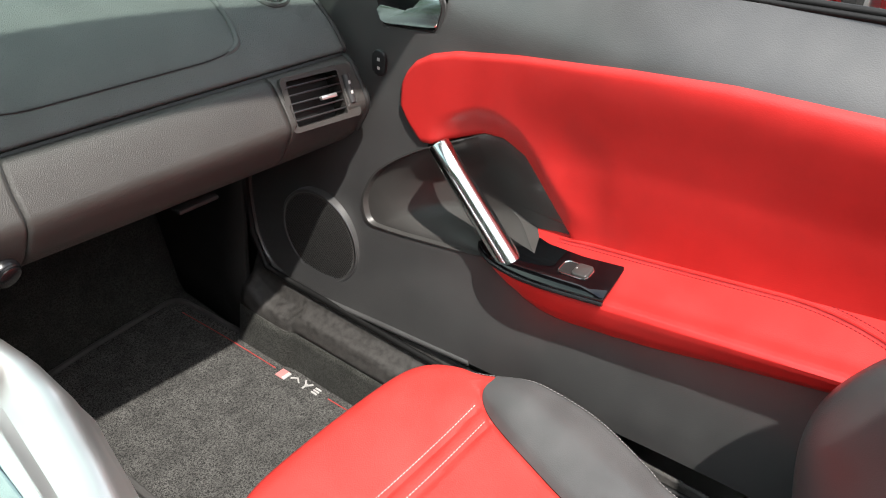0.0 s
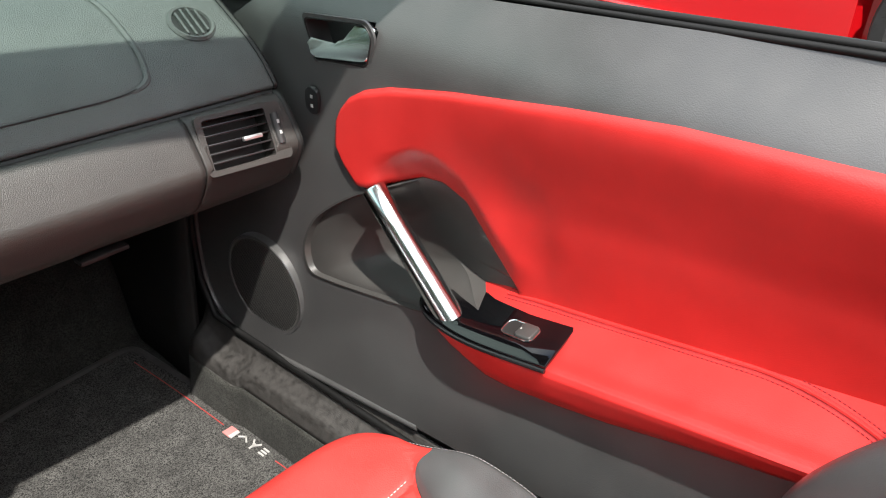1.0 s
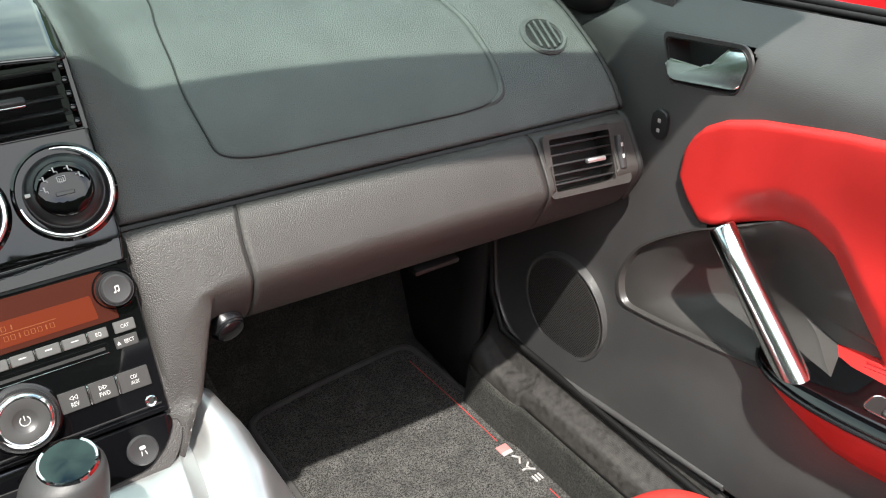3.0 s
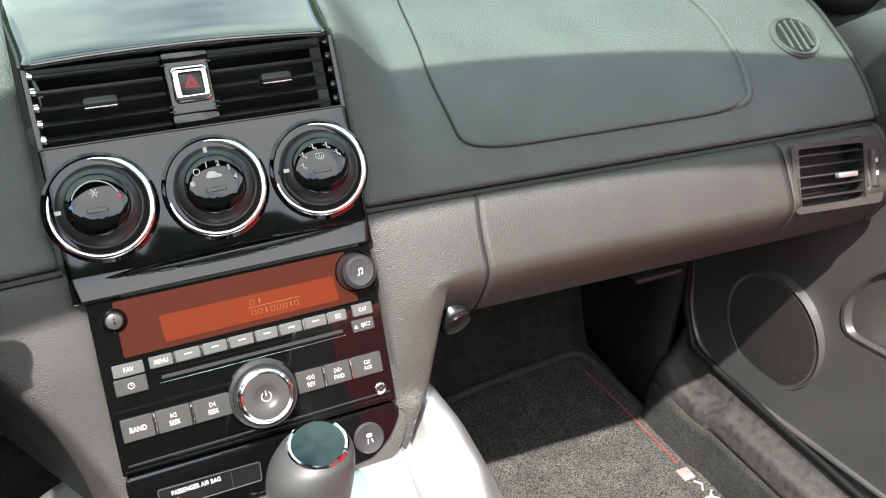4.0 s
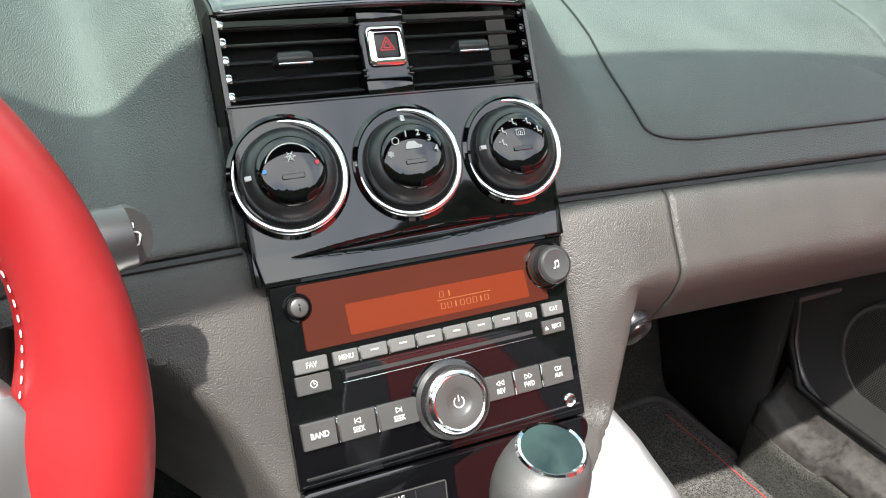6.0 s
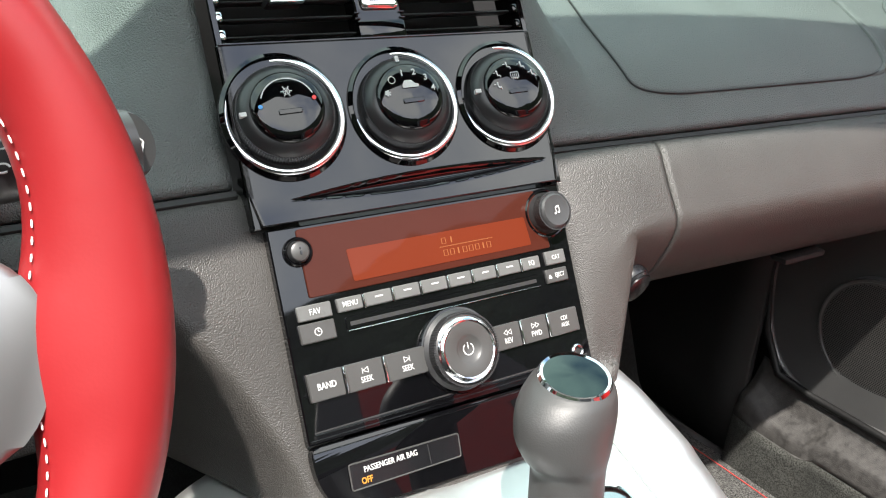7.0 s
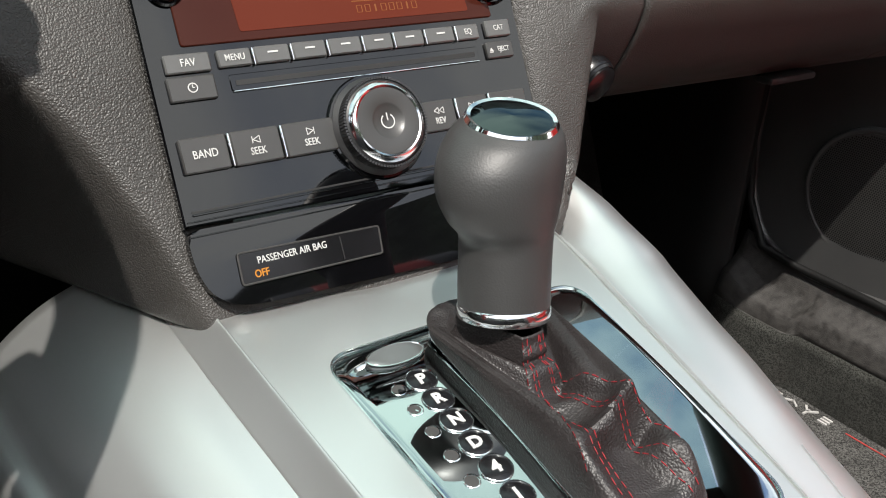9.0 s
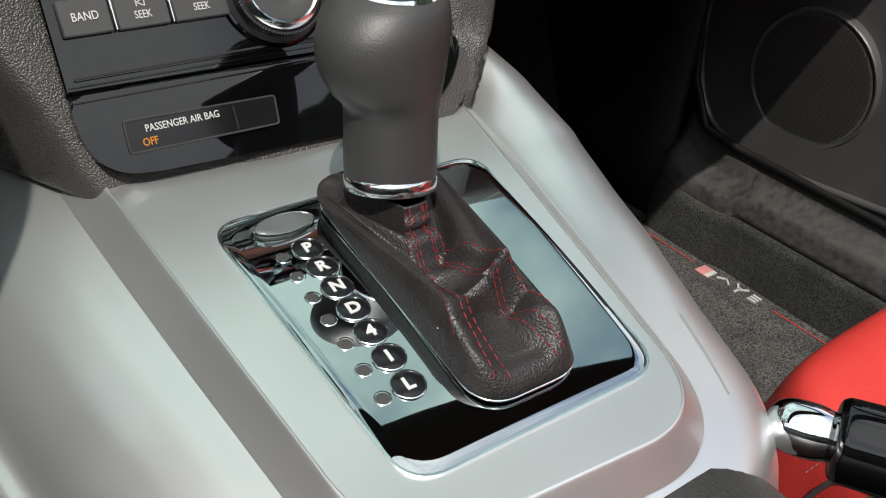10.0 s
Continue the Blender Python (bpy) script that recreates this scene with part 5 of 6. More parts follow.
# ---- passenger door ----
door = thing("passenger_door", "closed car door with black trim, red leather insert and armrest", "car door", (0.64, -0.3, 0.12))
D = Matrix(((0, 0, -1, 0), (-1, 0, 0, 0), (0, 1, 0, 0), (0, 0, 0, 1)))


def at_d(y, z, out=0.0):
    """The frame of the door's face: local x runs back along the car, y up, z into the cabin."""
    return Matrix.Translation((door_x(z) - out, y, z)) @ Matrix.Rotation(-0.043, 4, "Y") @ D


TOPC = [(-1.0, 0.620), (-0.607, 0.616), (-0.451, 0.608), (-0.346, 0.596), (-0.22, 0.577), (-0.14, 0.561), (-0.105, 0.549), (-0.083, 0.535), (-0.072, 0.521), (-0.066, 0.506), (-0.063, 0.488)]
LOWC = [(-1.0, 0.40), (-0.65, 0.385), (-0.535, 0.375), (-0.424, 0.358), (-0.345, 0.350), (-0.300, 0.366), (-0.252, 0.422), (-0.229, 0.448), (-0.200, 0.463), (-0.174, 0.463), (-0.115, 0.436), (-0.100, 0.434), (-0.080, 0.452), (-0.067, 0.470), (-0.063, 0.488)]
POCK = [(-0.011, 0.322), (-0.028, 0.366), (-0.060, 0.396), (-0.105, 0.428), (-0.174, 0.459), (-0.200, 0.461), (-0.229, 0.446), (-0.252, 0.422), (-0.296, 0.372), (-0.290, 0.345), (-0.205, 0.318), (-0.071, 0.296), (-0.022, 0.291)]
pock = rounded(POCK, 0.02, 6)


def inside(poly, y, z):
    hit = False
    for (a, b), (c, d) in zip(poly, poly[1:] + poly[:1]):
        if (b > z) != (d > z) and y < (c - a) * (z - b) / (d - b) + a:
            hit = not hit
    return hit


def trim_low(y):
    return table(y, [(-1.1, 0.20), (-0.5, 0.172), (-0.21, 0.153), (-0.075, 0.140), (0.06, 0.128), (0.12, 0.128), (0.16, 0.140), (0.185, 0.160), (0.203, 0.195), (0.213, 0.24), (0.216, 0.30), (0.217, 0.62)])


def belt_z(y):
    return table(y, [(-1.1, 0.707), (-0.58, 0.682), (-0.245, 0.660), (0.2, 0.632)])
def trim_top(y):
    """The trim's upper edge; its front corner is cut off towards the dashboard."""
    return min(belt_z(y), 0.627 - 0.72 * (y - 0.05))


CUPI = [(-0.013, 0.606), (-0.105, 0.617), (-0.1145, 0.605), (-0.1065, 0.573), (-0.029, 0.563)]
def shoulder(z):
    """How far the door's upper part leans out towards the window."""
    return 0.052 * smooth01((z - 0.575) / 0.125) ** 1.25
def trim_at(u, v):
    y = lerp(-1.1, 0.2165, u ** 0.92)
    z = lerp(trim_low(y), trim_top(y), v)
    x = door_x(z) + shoulder(z) - 0.004 * math.exp(-((z - 0.20) / 0.06) ** 2) * smooth01((-0.02 - y) / 0.15)
    zt, zl = table(y, TOPC), table(y, LOWC)
    if inside(CUPI, y, z) or y < -0.066 and (zl - 0.016 if y < -0.112 else zl + 0.006) < z < zt - 0.006 or inside(pock, y, z) or (y < -0.21 and 0.31 < z < 0.42 and z < zl + 0.02 and z > table(y, [(-1, 0.40), (-0.62, 0.365), (-0.41, 0.31), (-0.3, 0.30), (-0.21, 0.335)])):
        x += 0.065
    return (x, y, z)
part("trim_panel", sheet(trim_at, 400, 210), DOORBLK, door, "black grained door trim", sharp=60)
EDGE = [(-0.21, 0.153), (-0.075, 0.140), (0.06, 0.128), (0.12, 0.128), (0.16, 0.140), (0.185, 0.160), (0.203, 0.195), (0.2125, 0.24), (0.2155, 0.30), (0.2165, 0.45)]
part("trim_lip", tube([(door_x(q[1]) - 0.001, q[0], q[1]) for q in smooth_line([np.array(p) for p in EDGE], 6)], 0.0042, 10), DOORBLK, door, "rounded front edge of the trim")
part("outer_skin", sheet(lambda u, v: (0.714 + 0.06 * math.sin(math.pi * v), lerp(-1.15, 0.30, u), lerp(-0.05, belt_z(lerp(-1.15, 0.30, u)) - 0.004, v)), 30, 14), SILVER, door, "silver outer door skin")
part("outer_sill_strip", sheet(lambda u, v: (lerp(0.709, 0.718, v), lerp(-1.15, 0.30, u), belt_z(lerp(-1.15, 0.30, u)) - 0.001 + 0.004 * math.sin(math.pi * v)), 30, 8), SILVER, door, "silver door top edge", solid=0.003)
part("window_seal", tube([(0.7045, y, belt_z(y) + 0.0055) for y in np.linspace(-1.12, 0.03, 40)], 0.0042, 10), RUBBER, door, "black rubber window seal")
part("inner_seal", tube([(min(0.699, 0.672 + 0.027 * smooth01((0.05 - y) / 0.06)), y, trim_top(y) + 0.001) for y in np.linspace(-1.12, 0.20, 60)], 0.0034, 10), RUBBER, door, "black rubber window seal")


def insert_x(y, z):
    zt, zl = table(y, TOPC), table(y, LOWC)
    e_top = smooth01((zt - z) / 0.13)
    e_low = smooth01((z - zl) / 0.045)
    e_front = smooth01((-0.063 - y) / 0.09)
    back = smooth01((-0.26 - y) / 0.08)
    deep = 0.026 * e_top * smooth01((-0.08 - y) / 0.22) + back * 0.022 * (1 - smooth01((z - zl) / 0.16))
    low_lip = 0.014 * (1 - e_low) * (1 - back) * smooth01((-0.11 - y) / 0.04)
    edge = min(1.0, (zt - z) / 0.010) if zt - z < 0.010 else 1.0
    if y > -0.30:
        edge = min(edge, (z - zl) / 0.010 if z - zl < 0.010 else 1.0)
    edge = min(edge, (-0.063 - y) / 0.008 if y > -0.071 else 1.0)
    lip = 0.009 * math.sqrt(max(0.0, 1 - (1 - edge) ** 2)) * (1 - 0.0 * e_front)
    return door_x(z) + shoulder(z) + 0.003 - lip + deep + low_lip
def insert_at(u, v):
    y = lerp(-0.0632, -1.0, u ** 1.5)
    z = lerp(table(y, LOWC), table(y, TOPC), v)
    return (insert_x(y, z), y, z)
part("red_insert", sheet(insert_at, 150, 70), REDTRIM, door, "smooth red leather insert")
pc = (-0.17, 0.375)
def pocket_at(u, v):
    y, z = pock[int(round(u * len(pock))) % len(pock)]
    k = (1.036, 1.010, 0.985)[int(round(v * 25))] if v < 0.1 else 0.985 * (1 - v) / (1 - 2 / 25)
    yy, zz = lerp(pc[0], y, k), lerp(pc[1], z, k)
    joint = smooth01((-0.11 - y) / 0.05) if z > 0.345 else 0.0
    rim = -0.0016 + (0.006 if k < 0.99 else 0.0) * (1 - joint) + joint * (max(insert_x(y, max(z, table(y, LOWC))) - door_x(z), 0.0) + 0.003)
    front = smooth01((-0.03 - yy) / 0.14)
    deep = 0.016 + 0.034 * front
    return (door_x(zz) + lerp(deep, rim, smooth01((k - 0.25) / 0.75) ** 1.5), yy, zz)
part("pull_recess", sheet(pocket_at, len(pock), 26, wrap_u=True), POCKET, door, "smooth dark grey recess behind the pull bar")

# armrest
def arm_front(y):
    return table(y, [(-1.0, 0.603), (-0.40, 0.607), (-0.33, 0.606), (-0.28, 0.609), (-0.24, 0.617), (-0.215, 0.627), (-0.200, 0.640)])
def arm_top(y):
    return 0.348 - 0.15 * (y + 0.385)
def arm_low(y):
    return table(y, [(-1.0, 0.405), (-0.75, 0.378), (-0.618, 0.352), (-0.523, 0.331), (-0.45, 0.312), (-0.40, 0.302), (-0.34, 0.293), (-0.305, 0.291), (-0.257, 0.301), (-0.227, 0.314), (-0.200, 0.319)])
def arm_surf(x, y):
    """The armrest's padded top, rising towards the door."""
    return arm_top(y) + 0.004 + 0.47 * (x - arm_front(y) - 0.022)
def arm_at(u, v):
    y = lerp(-0.200, -1.0, u ** 1.4)
    xf, zt, zb = arm_front(y), arm_top(y), min(arm_low(y), arm_top(y) - 0.003)
    sec = [(0.685, zb + 0.001), (xf + 0.030, zb - 0.002), (xf + 0.015, zb), (xf + 0.006, lerp(zb, zt, 0.3)), (xf + 0.001, lerp(zb, zt, 0.7)), (xf, lerp(zb, zt, 0.86)), (xf + 0.003, zt - 0.001), (xf + 0.009, zt + 0.0015), (xf + 0.022, zt + 0.004), (0.655, arm_surf(0.655, y)), (0.686, arm_surf(0.686, y))]
    k = v * (len(sec) - 1)
    i = min(int(k), len(sec) - 2)
    (a, b), (c, d) = sec[i], sec[i + 1]
    return (lerp(a, c, k - i), y, lerp(b, d, k - i))
part("armrest", sheet(arm_at, 90, 41), REDTRIM, door, "padded red leather armrest", sharp=50)
def arm_seam(off, lift):
    out = []
    for y in np.linspace(-0.288, -0.72, 90):
        x = 0.6785 - 0.036 * max(0, (-0.545 - y) / 0.14) ** 2 - off
        out.append((x, y, arm_surf(x, y) + lift))
    return out
part("armrest_piping", tube(arm_seam(0.0, 0.0002), 0.0025, 8), REDTRIM, door)
for off in (0.0028, -0.0028):
    part("armrest_seam", tube(arm_seam(off, 0.0), 0.0005, 6), REDTHREAD, door)
for off in (0.0062, -0.0062):
    part("armrest_stitching", stitches(arm_seam(off, 0.0004), 0.0030, 0.0016, 0.0008), REDTHREAD, door, "red stitching")
SWP = smooth_line([(0.646, -0.1965), (0.632, -0.207), (0.618, -0.230), (0.608, -0.265), (0.6035, -0.31), (0.6045, -0.386)], 5) + [np.array((0.6775, -0.380))] + smooth_line([(0.676, -0.30), (0.674, -0.262), (0.666, -0.232), (0.656, -0.212)], 4)
def sw_z(x, y):
    return arm_top(y) + 0.22 * (x - 0.61) + 0.004
part("switch_plate", sheet(lambda u, v: (lambda q: (q[0], q[1], sw_z(q[0], q[1]) + (0.0, 0.0035, 0.0045, 0.0045)[int(round(v * 3))]))([lerp((0.642, -0.30)[i], SWP[int(round(u * len(SWP))) % len(SWP)][i], (1.0, 1.0, 0.975, 0.0)[int(round(v * 3))]) for i in (0, 1)]), len(SWP), 4, wrap_u=True), PIANO, door, "gloss black switch plate")
part("plate_edge", tube([(x - 0.001, y, sw_z(x, y) - 0.001) for x, y in smooth_line([(0.646, -0.1965), (0.632, -0.207), (0.618, -0.230), (0.608, -0.265), (0.6035, -0.31), (0.6045, -0.386)], 8)], 0.0024, 8), CAPBLK, door)
wsx, wsy = 0.6365, -0.334
wm = Matrix.Translation((wsx, wsy, sw_z(wsx, wsy) + 0.0045)) @ Matrix.Rotation(-0.21, 4, "Y") @ Matrix.Rotation(-0.15, 4, "X")
ws = part("window_switch", slab(rrect(-0.0105, -0.019, 0.0105, 0.001, 0.004, 4), 0.0, 0.0045, 0.0018, 3), BUTTON, door, "grey window switch with chrome rim", m=wm)
part("switch_well", slab(rrect(-0.0115, -0.0200, 0.0115, 0.0190, 0.0075, 6), 0.0, 0.0008), DARK, ws, m=wm)
part("switch_rim", tube([(x, y, 0.001) for x, y in rrect(-0.0115, -0.0200, 0.0115, 0.0190, 0.0075, 6) + [rrect(-0.0115, -0.0200, 0.0115, 0.0190, 0.0075, 6)[0]]], 0.0008, 6, ends=False), SATINCHROME, ws, m=wm)
part("switch_dot", lathe([(0.001, 0.0046), (0.0, 0.0049)], 12), WHITEINK, ws, m=wm @ Matrix.Translation((0, -0.002, 0)))

# chrome pull bar
bar_a, bar_b = Vector((0.630, -0.134, 0.447)), Vector((0.630, -0.246, 0.337))
bd = (bar_b - bar_a).normalized()
pull = part("pull_bar", tube([bar_a - bd * 0.002, bar_a, bar_a.lerp(bar_b, 0.3), bar_a.lerp(bar_b, 0.7), bar_b, bar_b + bd * 0.008], [0.0125, 0.0138, 0.0145, 0.0150, 0.0155, 0.0155], 32), SATINCHROME, door, "polished chrome pull bar")
part("bar_backing", tube([bar_a + Vector((0.010, 0.008, -0.010)), bar_a.lerp(bar_b, 0.5) + Vector((0.012, 0.009, -0.010)), bar_b + Vector((0.010, 0.010, -0.008))], [0.009, 0.011, 0.012], 16), SATIN, pull, "black backing of the bar")
part("bar_foot", tube([bar_b + Vector((0.006, 0.006, 0.004)), bar_b + Vector((0.006, 0.004, -0.016))], 0.0155, 20), PIANO, pull)

# inner release
rel_m = at_d(0, 0.59, 0.0)
def rel(pts, r, n=4):
    return rounded([(-y, z - 0.59) for y, z in pts], r, n)
cup_o = rel([(-0.0085, 0.6105), (-0.108, 0.6215), (-0.1193, 0.607), (-0.1105, 0.568), (-0.0265, 0.558)], 0.009)
cup_i = rel([(-0.013, 0.606), (-0.105, 0.617), (-0.1145, 0.605), (-0.1065, 0.573), (-0.029, 0.563)], 0.007)
cup = part("release_cup", frame_slab(cup_o, cup_i, -0.002, 0.0012), DOORBLK, door, "black recessed door release cup", m=rel_m)
CUPK = ((1.0, 0.0014), (0.985, 0.0), (0.95, -0.006), (0.90, -0.016), (0.80, -0.022), (0.4, -0.024), (0.0, -0.024))
cup_c = Vector((0.062, 0.0005))
part("cup_well", sheet(lambda u, v: (lambda q, k: (*(cup_c + (Vector(q) - cup_c) * k[0]), k[1]))(cup_i[int(round(u * len(cup_i))) % len(cup_i)], CUPK[int(round(v * 6))]), len(cup_i), 7, wrap_u=True), SATIN, cup, "smooth black cup", m=rel_m)
part("cup_edge", tube([(x, y, 0.0012) for x, y in cup_i + [cup_i[0]]], 0.0011, 6, ends=False), DARK, cup, m=rel_m)
lev = rel([(-0.0175, 0.5830), (-0.067, 0.5850), (-0.088, 0.6130), (-0.1125, 0.6110), (-0.1095, 0.5770), (-0.100, 0.5740), (-0.032, 0.5640), (-0.020, 0.5700)], 0.006)
part("release_lever", slab(lev, 0.004, 0.0095, 0.0022, 3), BRIGHTLEVER, cup, "bright plated release lever", m=rel_m @ Matrix.Translation((0, 0, -0.0095)) @ Matrix.Rotation(radians(-16), 4, "X"))
lk_m = at_d(-0.0275, 0.5165)
lk = part("lock_switch", slab([(0.0105 * math.cos(t) * abs(math.cos(t)) ** -0.3 if abs(math.cos(t)) > 1e-6 else 0, 0.0165 * math.sin(t) * abs(math.sin(t)) ** -0.3 if abs(math.sin(t)) > 1e-6 else 0) for t in np.linspace(0, 2 * math.pi, 41)[:-1]], 0.0, 0.0042, 0.0015, 3), KNOBBLK, door, "small black door lock switch", m=lk_m)
for dz in (-0.006, 0.005):
    part("lock_mark", box(0, dz, 0.0043, 0.004, 0.004, 0.0004), WHITEINK, lk, m=lk_m)

# speaker grille
sp_m = at_d(0.066, 0.2335, 0.0040)
spk = part("speaker_grille", lathe([(0.0745, -0.012), (0.0742, 0.0004), (0.0730, 0.0016), (0.0710, 0.0015), (0.0695, 0.0004), (0.0688, -0.001)], 72), DOORBLK, door, "round black perforated speaker grille", m=sp_m)
part("screen", lathe([(0.0, 0.0020), (0.02, 0.0019), (0.045, 0.0015), (0.0692, 0.0007)], 48), SPKMESH, spk, "smooth black screen", m=sp_m)
V, Fc = [], []
step = 0.0027
for iy in range(-28, 29):
    for ix in range(-28, 29):
        x, y = (ix + 0.5 * (iy % 2)) * step, iy * step * 0.87
        if x * x + y * y < 0.0668 ** 2:
            k = len(V)
            z = 0.0023 - 0.26 * (x * x + y * y)
            for a in range(6):
                V.append((x + 0.00105 * math.cos(a * math.pi / 3), y + 0.00105 * math.sin(a * math.pi / 3), z))
            Fc.append(tuple(range(k, k + 6)))
gm = bpy.data.meshes.new("perforation")
gm.from_pydata(V, [], Fc)
gm.materials.append(DARK)
tagged(part("perforation", gm, DARK, spk, "fine round holes", m=sp_m), kind="stuff")

# ---- passenger seat ----
seat = thing("passenger_seat", "red leather sports seat with black side bolsters", "car seat", (0.40, -0.45, 0.0))
SX = 0.380
def seat_half(y):
    """Half the cushion's width out to the piping."""
    return table(y, SEAT_P)
def seat_split(y):
    """How far out the red centre reaches (as a share of the half width)."""
    return min(1.0, table(y, SEAT_B) / seat_half(y))
SEAT_P = [tuple(q) for q in smooth_line([(-0.68, 0.130), (-0.54, 0.148), (-0.50, 0.164), (-0.45, 0.184), (-0.41, 0.194), (-0.36, 0.195), (-0.31, 0.188), (-0.26, 0.180), (-0.20, 0.190), (-0.16, 0.190)], 5)]
SEAT_B = [tuple(q) for q in smooth_line([(-0.68, 0.075), (-0.52, 0.072), (-0.455, 0.080), (-0.391, 0.099), (-0.345, 0.114), (-0.315, 0.127), (-0.290, 0.146), (-0.272, 0.166), (-0.262, 0.181), (-0.24, 0.240), (-0.16, 0.30)], 5)]
PLEATS = (-0.305, -0.327, -0.446, -0.468)
def seat_front(a):
    return -0.164 - 0.010 * a * a - 0.078 * abs(a) ** 7
def seat_top(a, y):
    d = seat_front(a) - y
    b = seat_split(y)
    out = abs(a) - b
    base = 0.206 - 0.055 * max(0.0, d - 0.06) + 0.018 * smooth01(d / 0.05)
    bol = 0.024 * (1 - (1 - min(1.0, max(0.0, out) / max(0.05, 0.6 * (1 - b)))) ** 2) * smooth01((-0.262 - y) / 0.09)
    roll = -0.09 * (1 - smooth01(d / 0.042)) ** 2.2
    edge = -0.030 * max(0.0, (abs(a) - 0.90) / 0.10) ** 2
    dish = -0.006 * (1 - min(1.0, abs(a) / 0.7) ** 2) * smooth01((d - 0.05) / 0.1)
    pleat = sum(-0.0042 * math.exp(-((y - yy) / 0.0042) ** 2) for yy in PLEATS) * (1 - smooth01((abs(a) - b + 0.02) / 0.02))
    return base + bol + roll + edge + dish + pleat - 0.004 * math.exp(-(out / 0.02) ** 2) * smooth01((-0.268 - y) / 0.06)
def seat_point(a, t):
    y0 = seat_front(a)
    if t < 0:
        return (SX + a * seat_half(y0), y0 + 0.004 * math.sin(-t * 3), 0.116 + 0.13 * t)
    y = y0 - t * (0.66 + y0)
    return (SX + a * seat_half(y), y, seat_top(a, y))
def cushion_at(u, v):
    t = lerp(-0.6, 1.0, v) if v < 0.1 else ((v - 0.1) / 0.9) ** 1.5
    t = max(t, -0.6) if v >= 0.1 else lerp(-0.7, 0.0, v / 0.1)
    a = 2 * u - 1
    for _ in range(4):
        y = seat_point(a, max(t, 0))[1]
        a = (2 * u - 1) * seat_split(y)
    return seat_point(a, t)
part("cushion", sheet(cushion_at, 90, 140), REDSEAT, seat, "red leather cushion with two stitched pleats")
for s in (-1, 1):
    def bolster_at(u, v):
        t = lerp(0.0, 1.0, v ** 1.3)
        a = 1.0
        for _ in range(4):
            y = seat_point(s * a, t)[1]
            a = lerp(seat_split(y), 1.0, u)
        p = seat_point(s * a, t)
        return (p[0], p[1], p[2] + 0.0015)
    part("side_bolster", sheet(bolster_at, 30, 90), BLKLEATHER, seat, "black leather side bolster")
    edge = [Vector(seat_point(s * 0.965, t)) + Vector((0, 0, 0.001)) for t in np.linspace(0.03, 1, 80)]
    part("piping", tube(edge, 0.0018, 8), BLKLEATHER, seat, "thin piping")
    part("bolster_stitching", stitches([Vector(seat_point(s * 0.945, t)) + Vector((0, 0, 0.0022)) for t in np.linspace(0.05, 1, 80)], 0.0032, 0.0014, 0.0004), GREYTHREAD, seat, "pale grey stitching")
    part("side_skirt", sheet(lambda u, v: (SX + s * (seat_half(lerp(-0.245, -0.68, u)) - 0.001), lerp(-0.245, -0.68, u), lerp(seat_top(1.0, lerp(-0.245, -0.68, u)) + 0.001, 0.03, v)), 30, 8), DARK, seat)
for yy in PLEATS:
    b = seat_split(yy) - 0.03
    line = [Vector((SX + a * seat_half(yy), yy + 0.0048, seat_top(a, yy + 0.0048) + 0.0006)) for a in np.linspace(-b, b, 60)]
    part("pleat_stitching", stitches(line, 0.0032, 0.0018, 0.0006), PALESTITCH, seat, "pale red stitching")
part("seat_base", box(SX, -0.43, 0.05, 0.34, 0.40, 0.10, 0.02), DARK, seat)
# backrest
def back_at(u, v, x0, x1, bulge):
    a = lerp(x0, x1, u)
    z = lerp(0.17, 0.80, v)
    narrow = 1.0 - 0.25 * smooth01((v - 0.75) / 0.25)
    side = smooth01((abs(a) - 0.55) / 0.3)
    y = -0.660 - 0.20 * v * 0.9 + side * bulge * math.exp(-((z - 0.385) / 0.16) ** 2) * (1 - max(0, (abs(a) - 0.88) / 0.12) ** 2)
    return (SX + a * 0.215 * narrow, y - 0.09 * max(0, (v - 0.9) / 0.1) ** 2, z)
part("backrest", sheet(lambda u, v: back_at(u, v, -0.6, 0.6, 0.06), 30, 40), REDSEAT, seat, "red leather backrest centre", solid=0.004)
for s in (-1, 1):
    part("back_bolster", sheet(lambda u, v: back_at(u, v, s * 0.6, s * 1.0, 0.095), 24, 60), BLKLEATHER, seat, "black leather backrest bolster", solid=0.004)
part("back_shell", box(SX, -0.87, 0.40, 0.40, 0.14, 0.56, 0.05, 3), DARK, seat)


# ---- steering wheel ----
tw, yw = radians(18.7), radians(5.4)
ex, up = Vector((math.cos(yw), math.sin(yw), 0)), Vector((-math.sin(yw) * math.sin(tw), math.cos(yw) * math.sin(tw), math.cos(tw)))
nw = ex.cross(up)
Wm = Matrix((( ex.x, up.x, nw.x, -0.367), (ex.y, up.y, nw.y, -0.123), (ex.z, up.z, nw.z, 0.556), (0, 0, 0, 1)))
wheel = thing("steering_wheel", "red leather steering wheel with silver spokes and white stitching", "steering wheel", m=Wm)
def rim_at(u, v):
    a, b = 2 * math.pi * u, 2 * math.pi * v
    r = 0.0185
    thumb = sum(math.exp(-((((math.degrees(a) - s + 180) % 360) - 180) / 15) ** 2) for s in (-8, 188))
    rr = 0.1725 + r * 0.95 * math.cos(b) - 0.016 * thumb * max(0.0, -math.cos(b)) ** 1.5
    return (rr * math.cos(a), rr * math.sin(a), r * 1.08 * math.sin(b))
part("rim", sheet(rim_at, 120, 24, wrap_u=True, wrap_v=True), REDRIM, wheel, "red leather rim", m=Wm)
inner = []
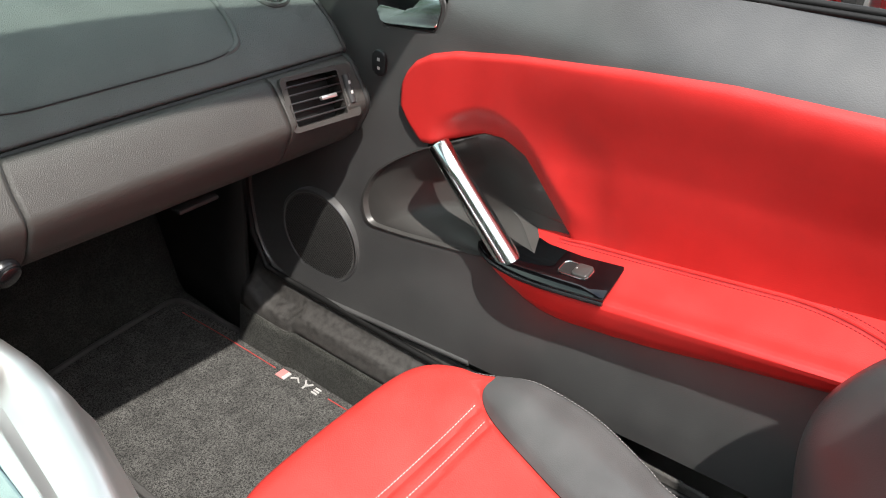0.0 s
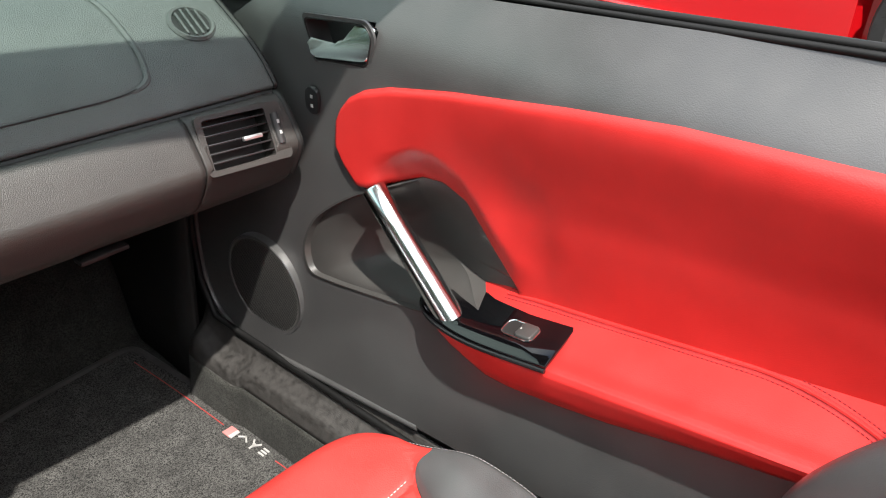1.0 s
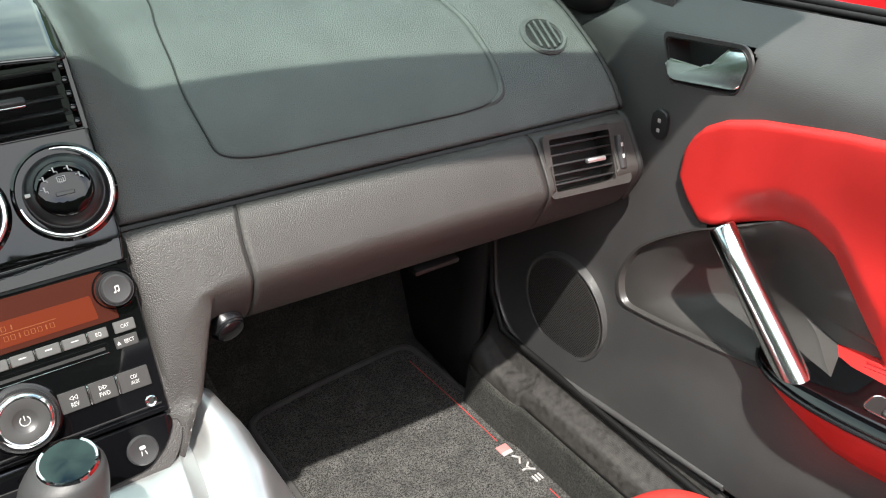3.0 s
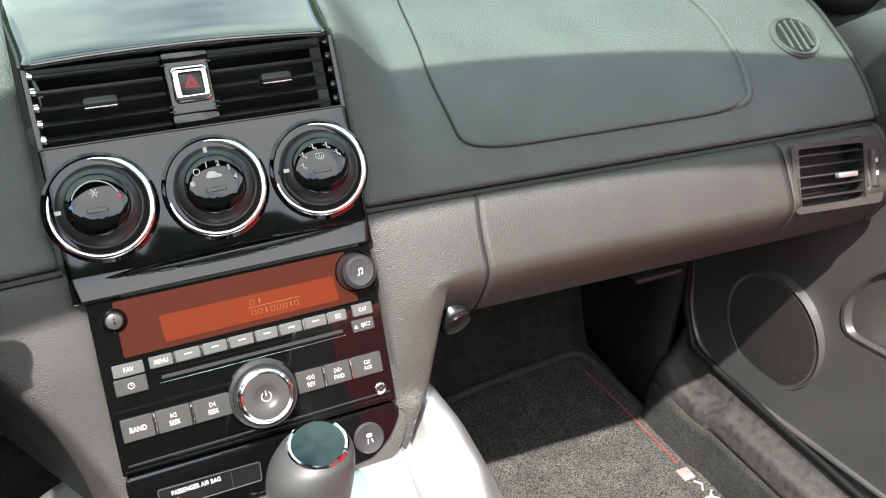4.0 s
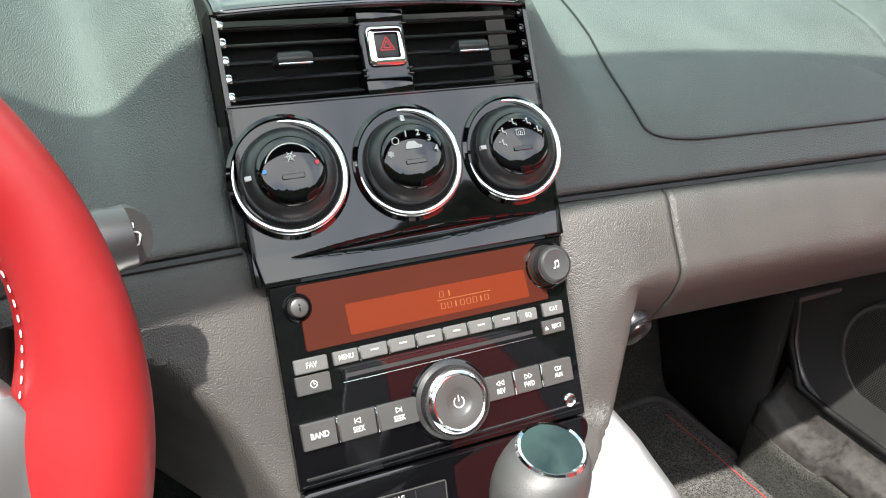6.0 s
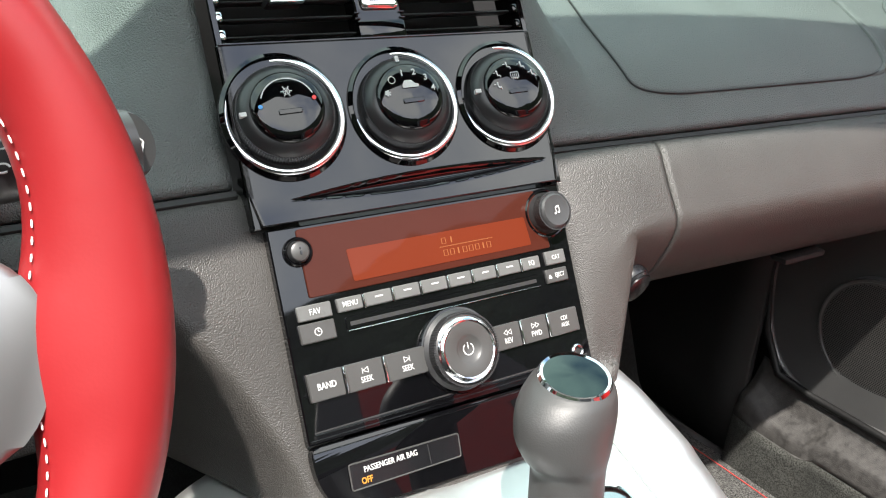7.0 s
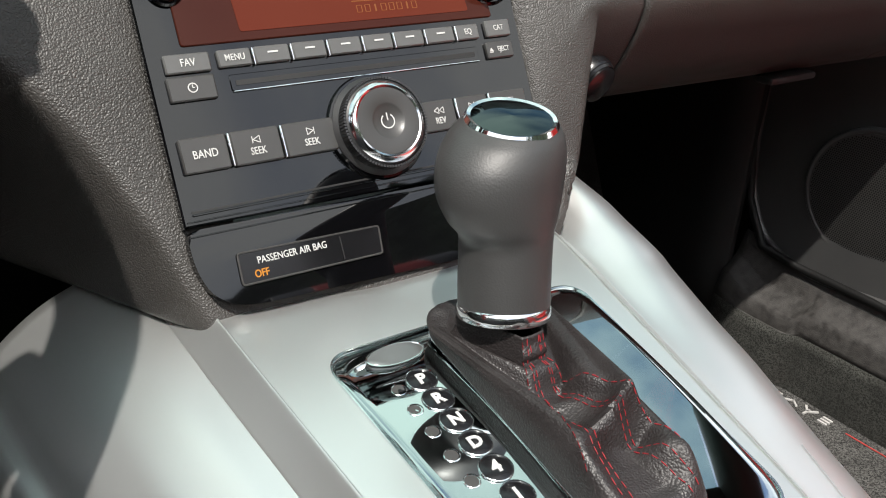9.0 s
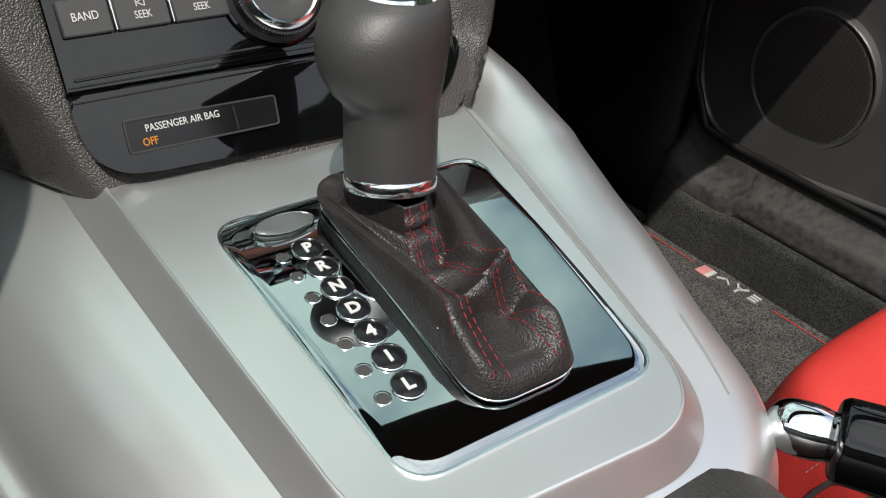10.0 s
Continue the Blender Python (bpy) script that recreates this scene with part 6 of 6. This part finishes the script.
for k in range(241):
    q = Vector(rim_at(k / 240, 0.435))
    inner.append(q * (1 - 0.0006 / q.length) + Vector((0, 0, 0.0004)))
part("rim_stitching", stitches(inner, 0.0026, 0.0028, 0.0005), PALESTITCH, wheel, "white cross stitching", m=Wm)
part("hub", lathe([(0.0, 0.028), (0.045, 0.026), (0.062, 0.018), (0.068, 0.0), (0.066, -0.03)], 48), SATIN, wheel, "black hub pad", m=Wm)
for a in (-8, 188):
    c = Matrix.Rotation(radians(a), 4, "Z")
    sp = part("spoke", slab(rounded([(0.05, -0.036), (0.132, -0.040), (0.1475, -0.022), (0.1475, 0.014), (0.136, 0.028), (0.05, 0.024)], 0.014, 5), -0.010, 0.010, 0.004, 3), SPOKE, wheel, "brushed silver spoke", m=Wm @ c)
    part("spoke_button", slab(rrect(0.090, -0.012, 0.122, 0.012, 0.005, 4), 0.009, 0.013, 0.002, 2), BUTTON, sp, m=Wm @ c)
part("column", tube([Wm @ Vector((0, 0, -0.02)), Wm @ Vector((0, 0, -0.14))], 0.05, 24), DARK, wheel)

# ---- wiper stalk ----
sk_a, sk_b = Vector((-0.285, -0.050, 0.570)), Vector((-0.172, -0.037, 0.577))
stalk = thing("wiper_stalk", "dark grey wiper stalk with white symbols", "control stalk", tuple(sk_a))
sd = (sk_b - sk_a).normalized()
part("arm", tube([sk_a, sk_a.lerp(sk_b, 0.3), sk_a.lerp(sk_b, 0.6), sk_a.lerp(sk_b, 0.9), sk_b], [0.0115, 0.0122, 0.0134, 0.0150, 0.0138], 28), KNOBBLK, stalk, "dark grey tapered arm")
tip_m = Matrix.Translation(sk_b - sd * 0.002) @ Vector((0.60, -0.72, 0.34)).normalized().to_track_quat("Z", "Y").to_matrix().to_4x4()
tp = part("end_button", lathe([(0.0142, -0.003), (0.0145, 0.001), (0.0125, 0.004), (0.0, 0.0045)], 32), SATIN, stalk, "black end button", m=tip_m)
part("washer_mark", tube([(0.0052 * math.cos(a), 0.0052 * math.sin(a) - 0.0035, 0.0048) for a in np.linspace(0.5, 2.64, 10)] + [(-0.0018, -0.0045, 0.0048), (0.0018, -0.0045, 0.0048), (0.0046, -0.0010, 0.0048)], 0.0005, 5), WHITEINK, tp, m=tip_m)
for x in (-0.0022, 0.0, 0.0022):
    part("washer_mark", tube([(x, 0.0030, 0.0048), (x * 1.3, 0.0052, 0.0048)], 0.0004, 5), WHITEINK, tp, m=tip_m)
side = Vector((-0.12, -0.80, 0.60)).normalized()
arm_m = Matrix.Translation(sk_a.lerp(sk_b, 0.62)) @ Matrix((sd.to_4d(), side.cross(sd).normalized().to_4d(), side.to_4d(), (0, 0, 0, 1))).transposed()
for du, dv in ((0.012, 0.003), (-0.004, 0.004), (-0.018, 0.004), (-0.006, -0.005), (-0.020, -0.005)):
    part("stalk_mark", tube([(du + 0.0024 * math.cos(a), dv + 0.0018 * math.sin(a), 0.0142 - 14 * dv * dv - 0.03 * (0.012 - du)) for a in np.linspace(0, 5.2, 12)], 0.00045, 5), WHITEINK, stalk, m=arm_m)
part("stalk_band", lathe([(0.0128, -0.0008), (0.0131, 0.0), (0.0128, 0.0008)], 32), GREYTHREAD, stalk, "thin pale ring", m=Matrix.Translation(sk_a.lerp(sk_b, 0.25)) @ sd.to_track_quat("Z", "Y").to_matrix().to_4x4())

# ---- neighbouring parked car ----
NX, NY, NR = 3.35, -0.32, 0.33
other = thing("parked_car", "red parked car with silver alloy wheels", "car", (NX + 0.9, NY + 1.2, -0.24))
def side_at(u, v):
    y = lerp(NY - 0.9, NY + 3.3, u)
    z = lerp(-0.15, 0.85, v)
    x = NX + 0.05 * (1 - v) ** 2 + 0.10 * max(0, v - 0.55) ** 1.5 * 2
    d = math.hypot(y - NY, z - (-0.24 + NR))
    return (x + (0.14 if d < NR + 0.055 else 0.0), y, z)
part("body_side", sheet(side_at, 160, 60), CARRED, other, "glossy red body side", solid=0.004)
part("body_shell", box(NX + 1.0, NY + 1.2, 0.26, 1.70, 4.2, 0.74, 0.08, 3), CARRED, other)
part("cabin", box(NX + 0.95, NY + 0.9, 0.85, 1.35, 1.9, 0.5, 0.12, 3), DARK, other)
part("door_gap", tube([(side_at(0, 0.05)[0] - 0.001, NY + 0.62, z) for z in (0.12, 0.85)], 0.003, 6), DARK, other)
part("sill_line", tube([(NX + 0.030, y, -0.02) for y in np.linspace(NY + 0.42, NY + 2.1, 10)], 0.012, 8), CARRED, other, "red sill moulding")
part("side_line", tube([(NX + 0.028, y, 0.265) for y in np.linspace(NY + 0.40, NY + 3.2, 12)], 0.004, 6), CARRED, other)
for dy in (0.0, 2.5):
    wmx = Matrix.Translation((NX + 0.10, NY + dy, -0.24 + NR)) @ Matrix.Rotation(-math.pi / 2, 4, "Y")
    ow = part("wheel", lathe([(NR - 0.085, 0.08), (NR - 0.06, 0.105), (NR - 0.012, 0.10), (NR, 0.07), (NR, -0.08), (NR - 0.03, -0.1)], 64), TYRE, other, "black tyre on a silver rim", m=wmx)
    part("rim", lathe([(NR - 0.084, 0.085), (NR - 0.10, 0.09), (NR - 0.115, 0.03), (NR - 0.12, -0.06)], 48), ALLOY, ow, m=wmx)
    part("brake_disc", lathe([(0.0, -0.02), (0.15, -0.02)], 40), SATIN, ow, m=wmx)
    part("hub", lathe([(0.06, 0.02), (0.055, 0.085), (0.0, 0.09)], 24), ALLOY, ow, m=wmx)
    for k in range(5):
        for o in (-0.11, 0.11):
            part("rim_spoke", box(0.135, 0, 0.07, 0.20, 0.026, 0.03, 0.006), ALLOY, ow, m=wmx @ Matrix.Rotation(2 * math.pi * k / 5 + o, 4, "Z"))
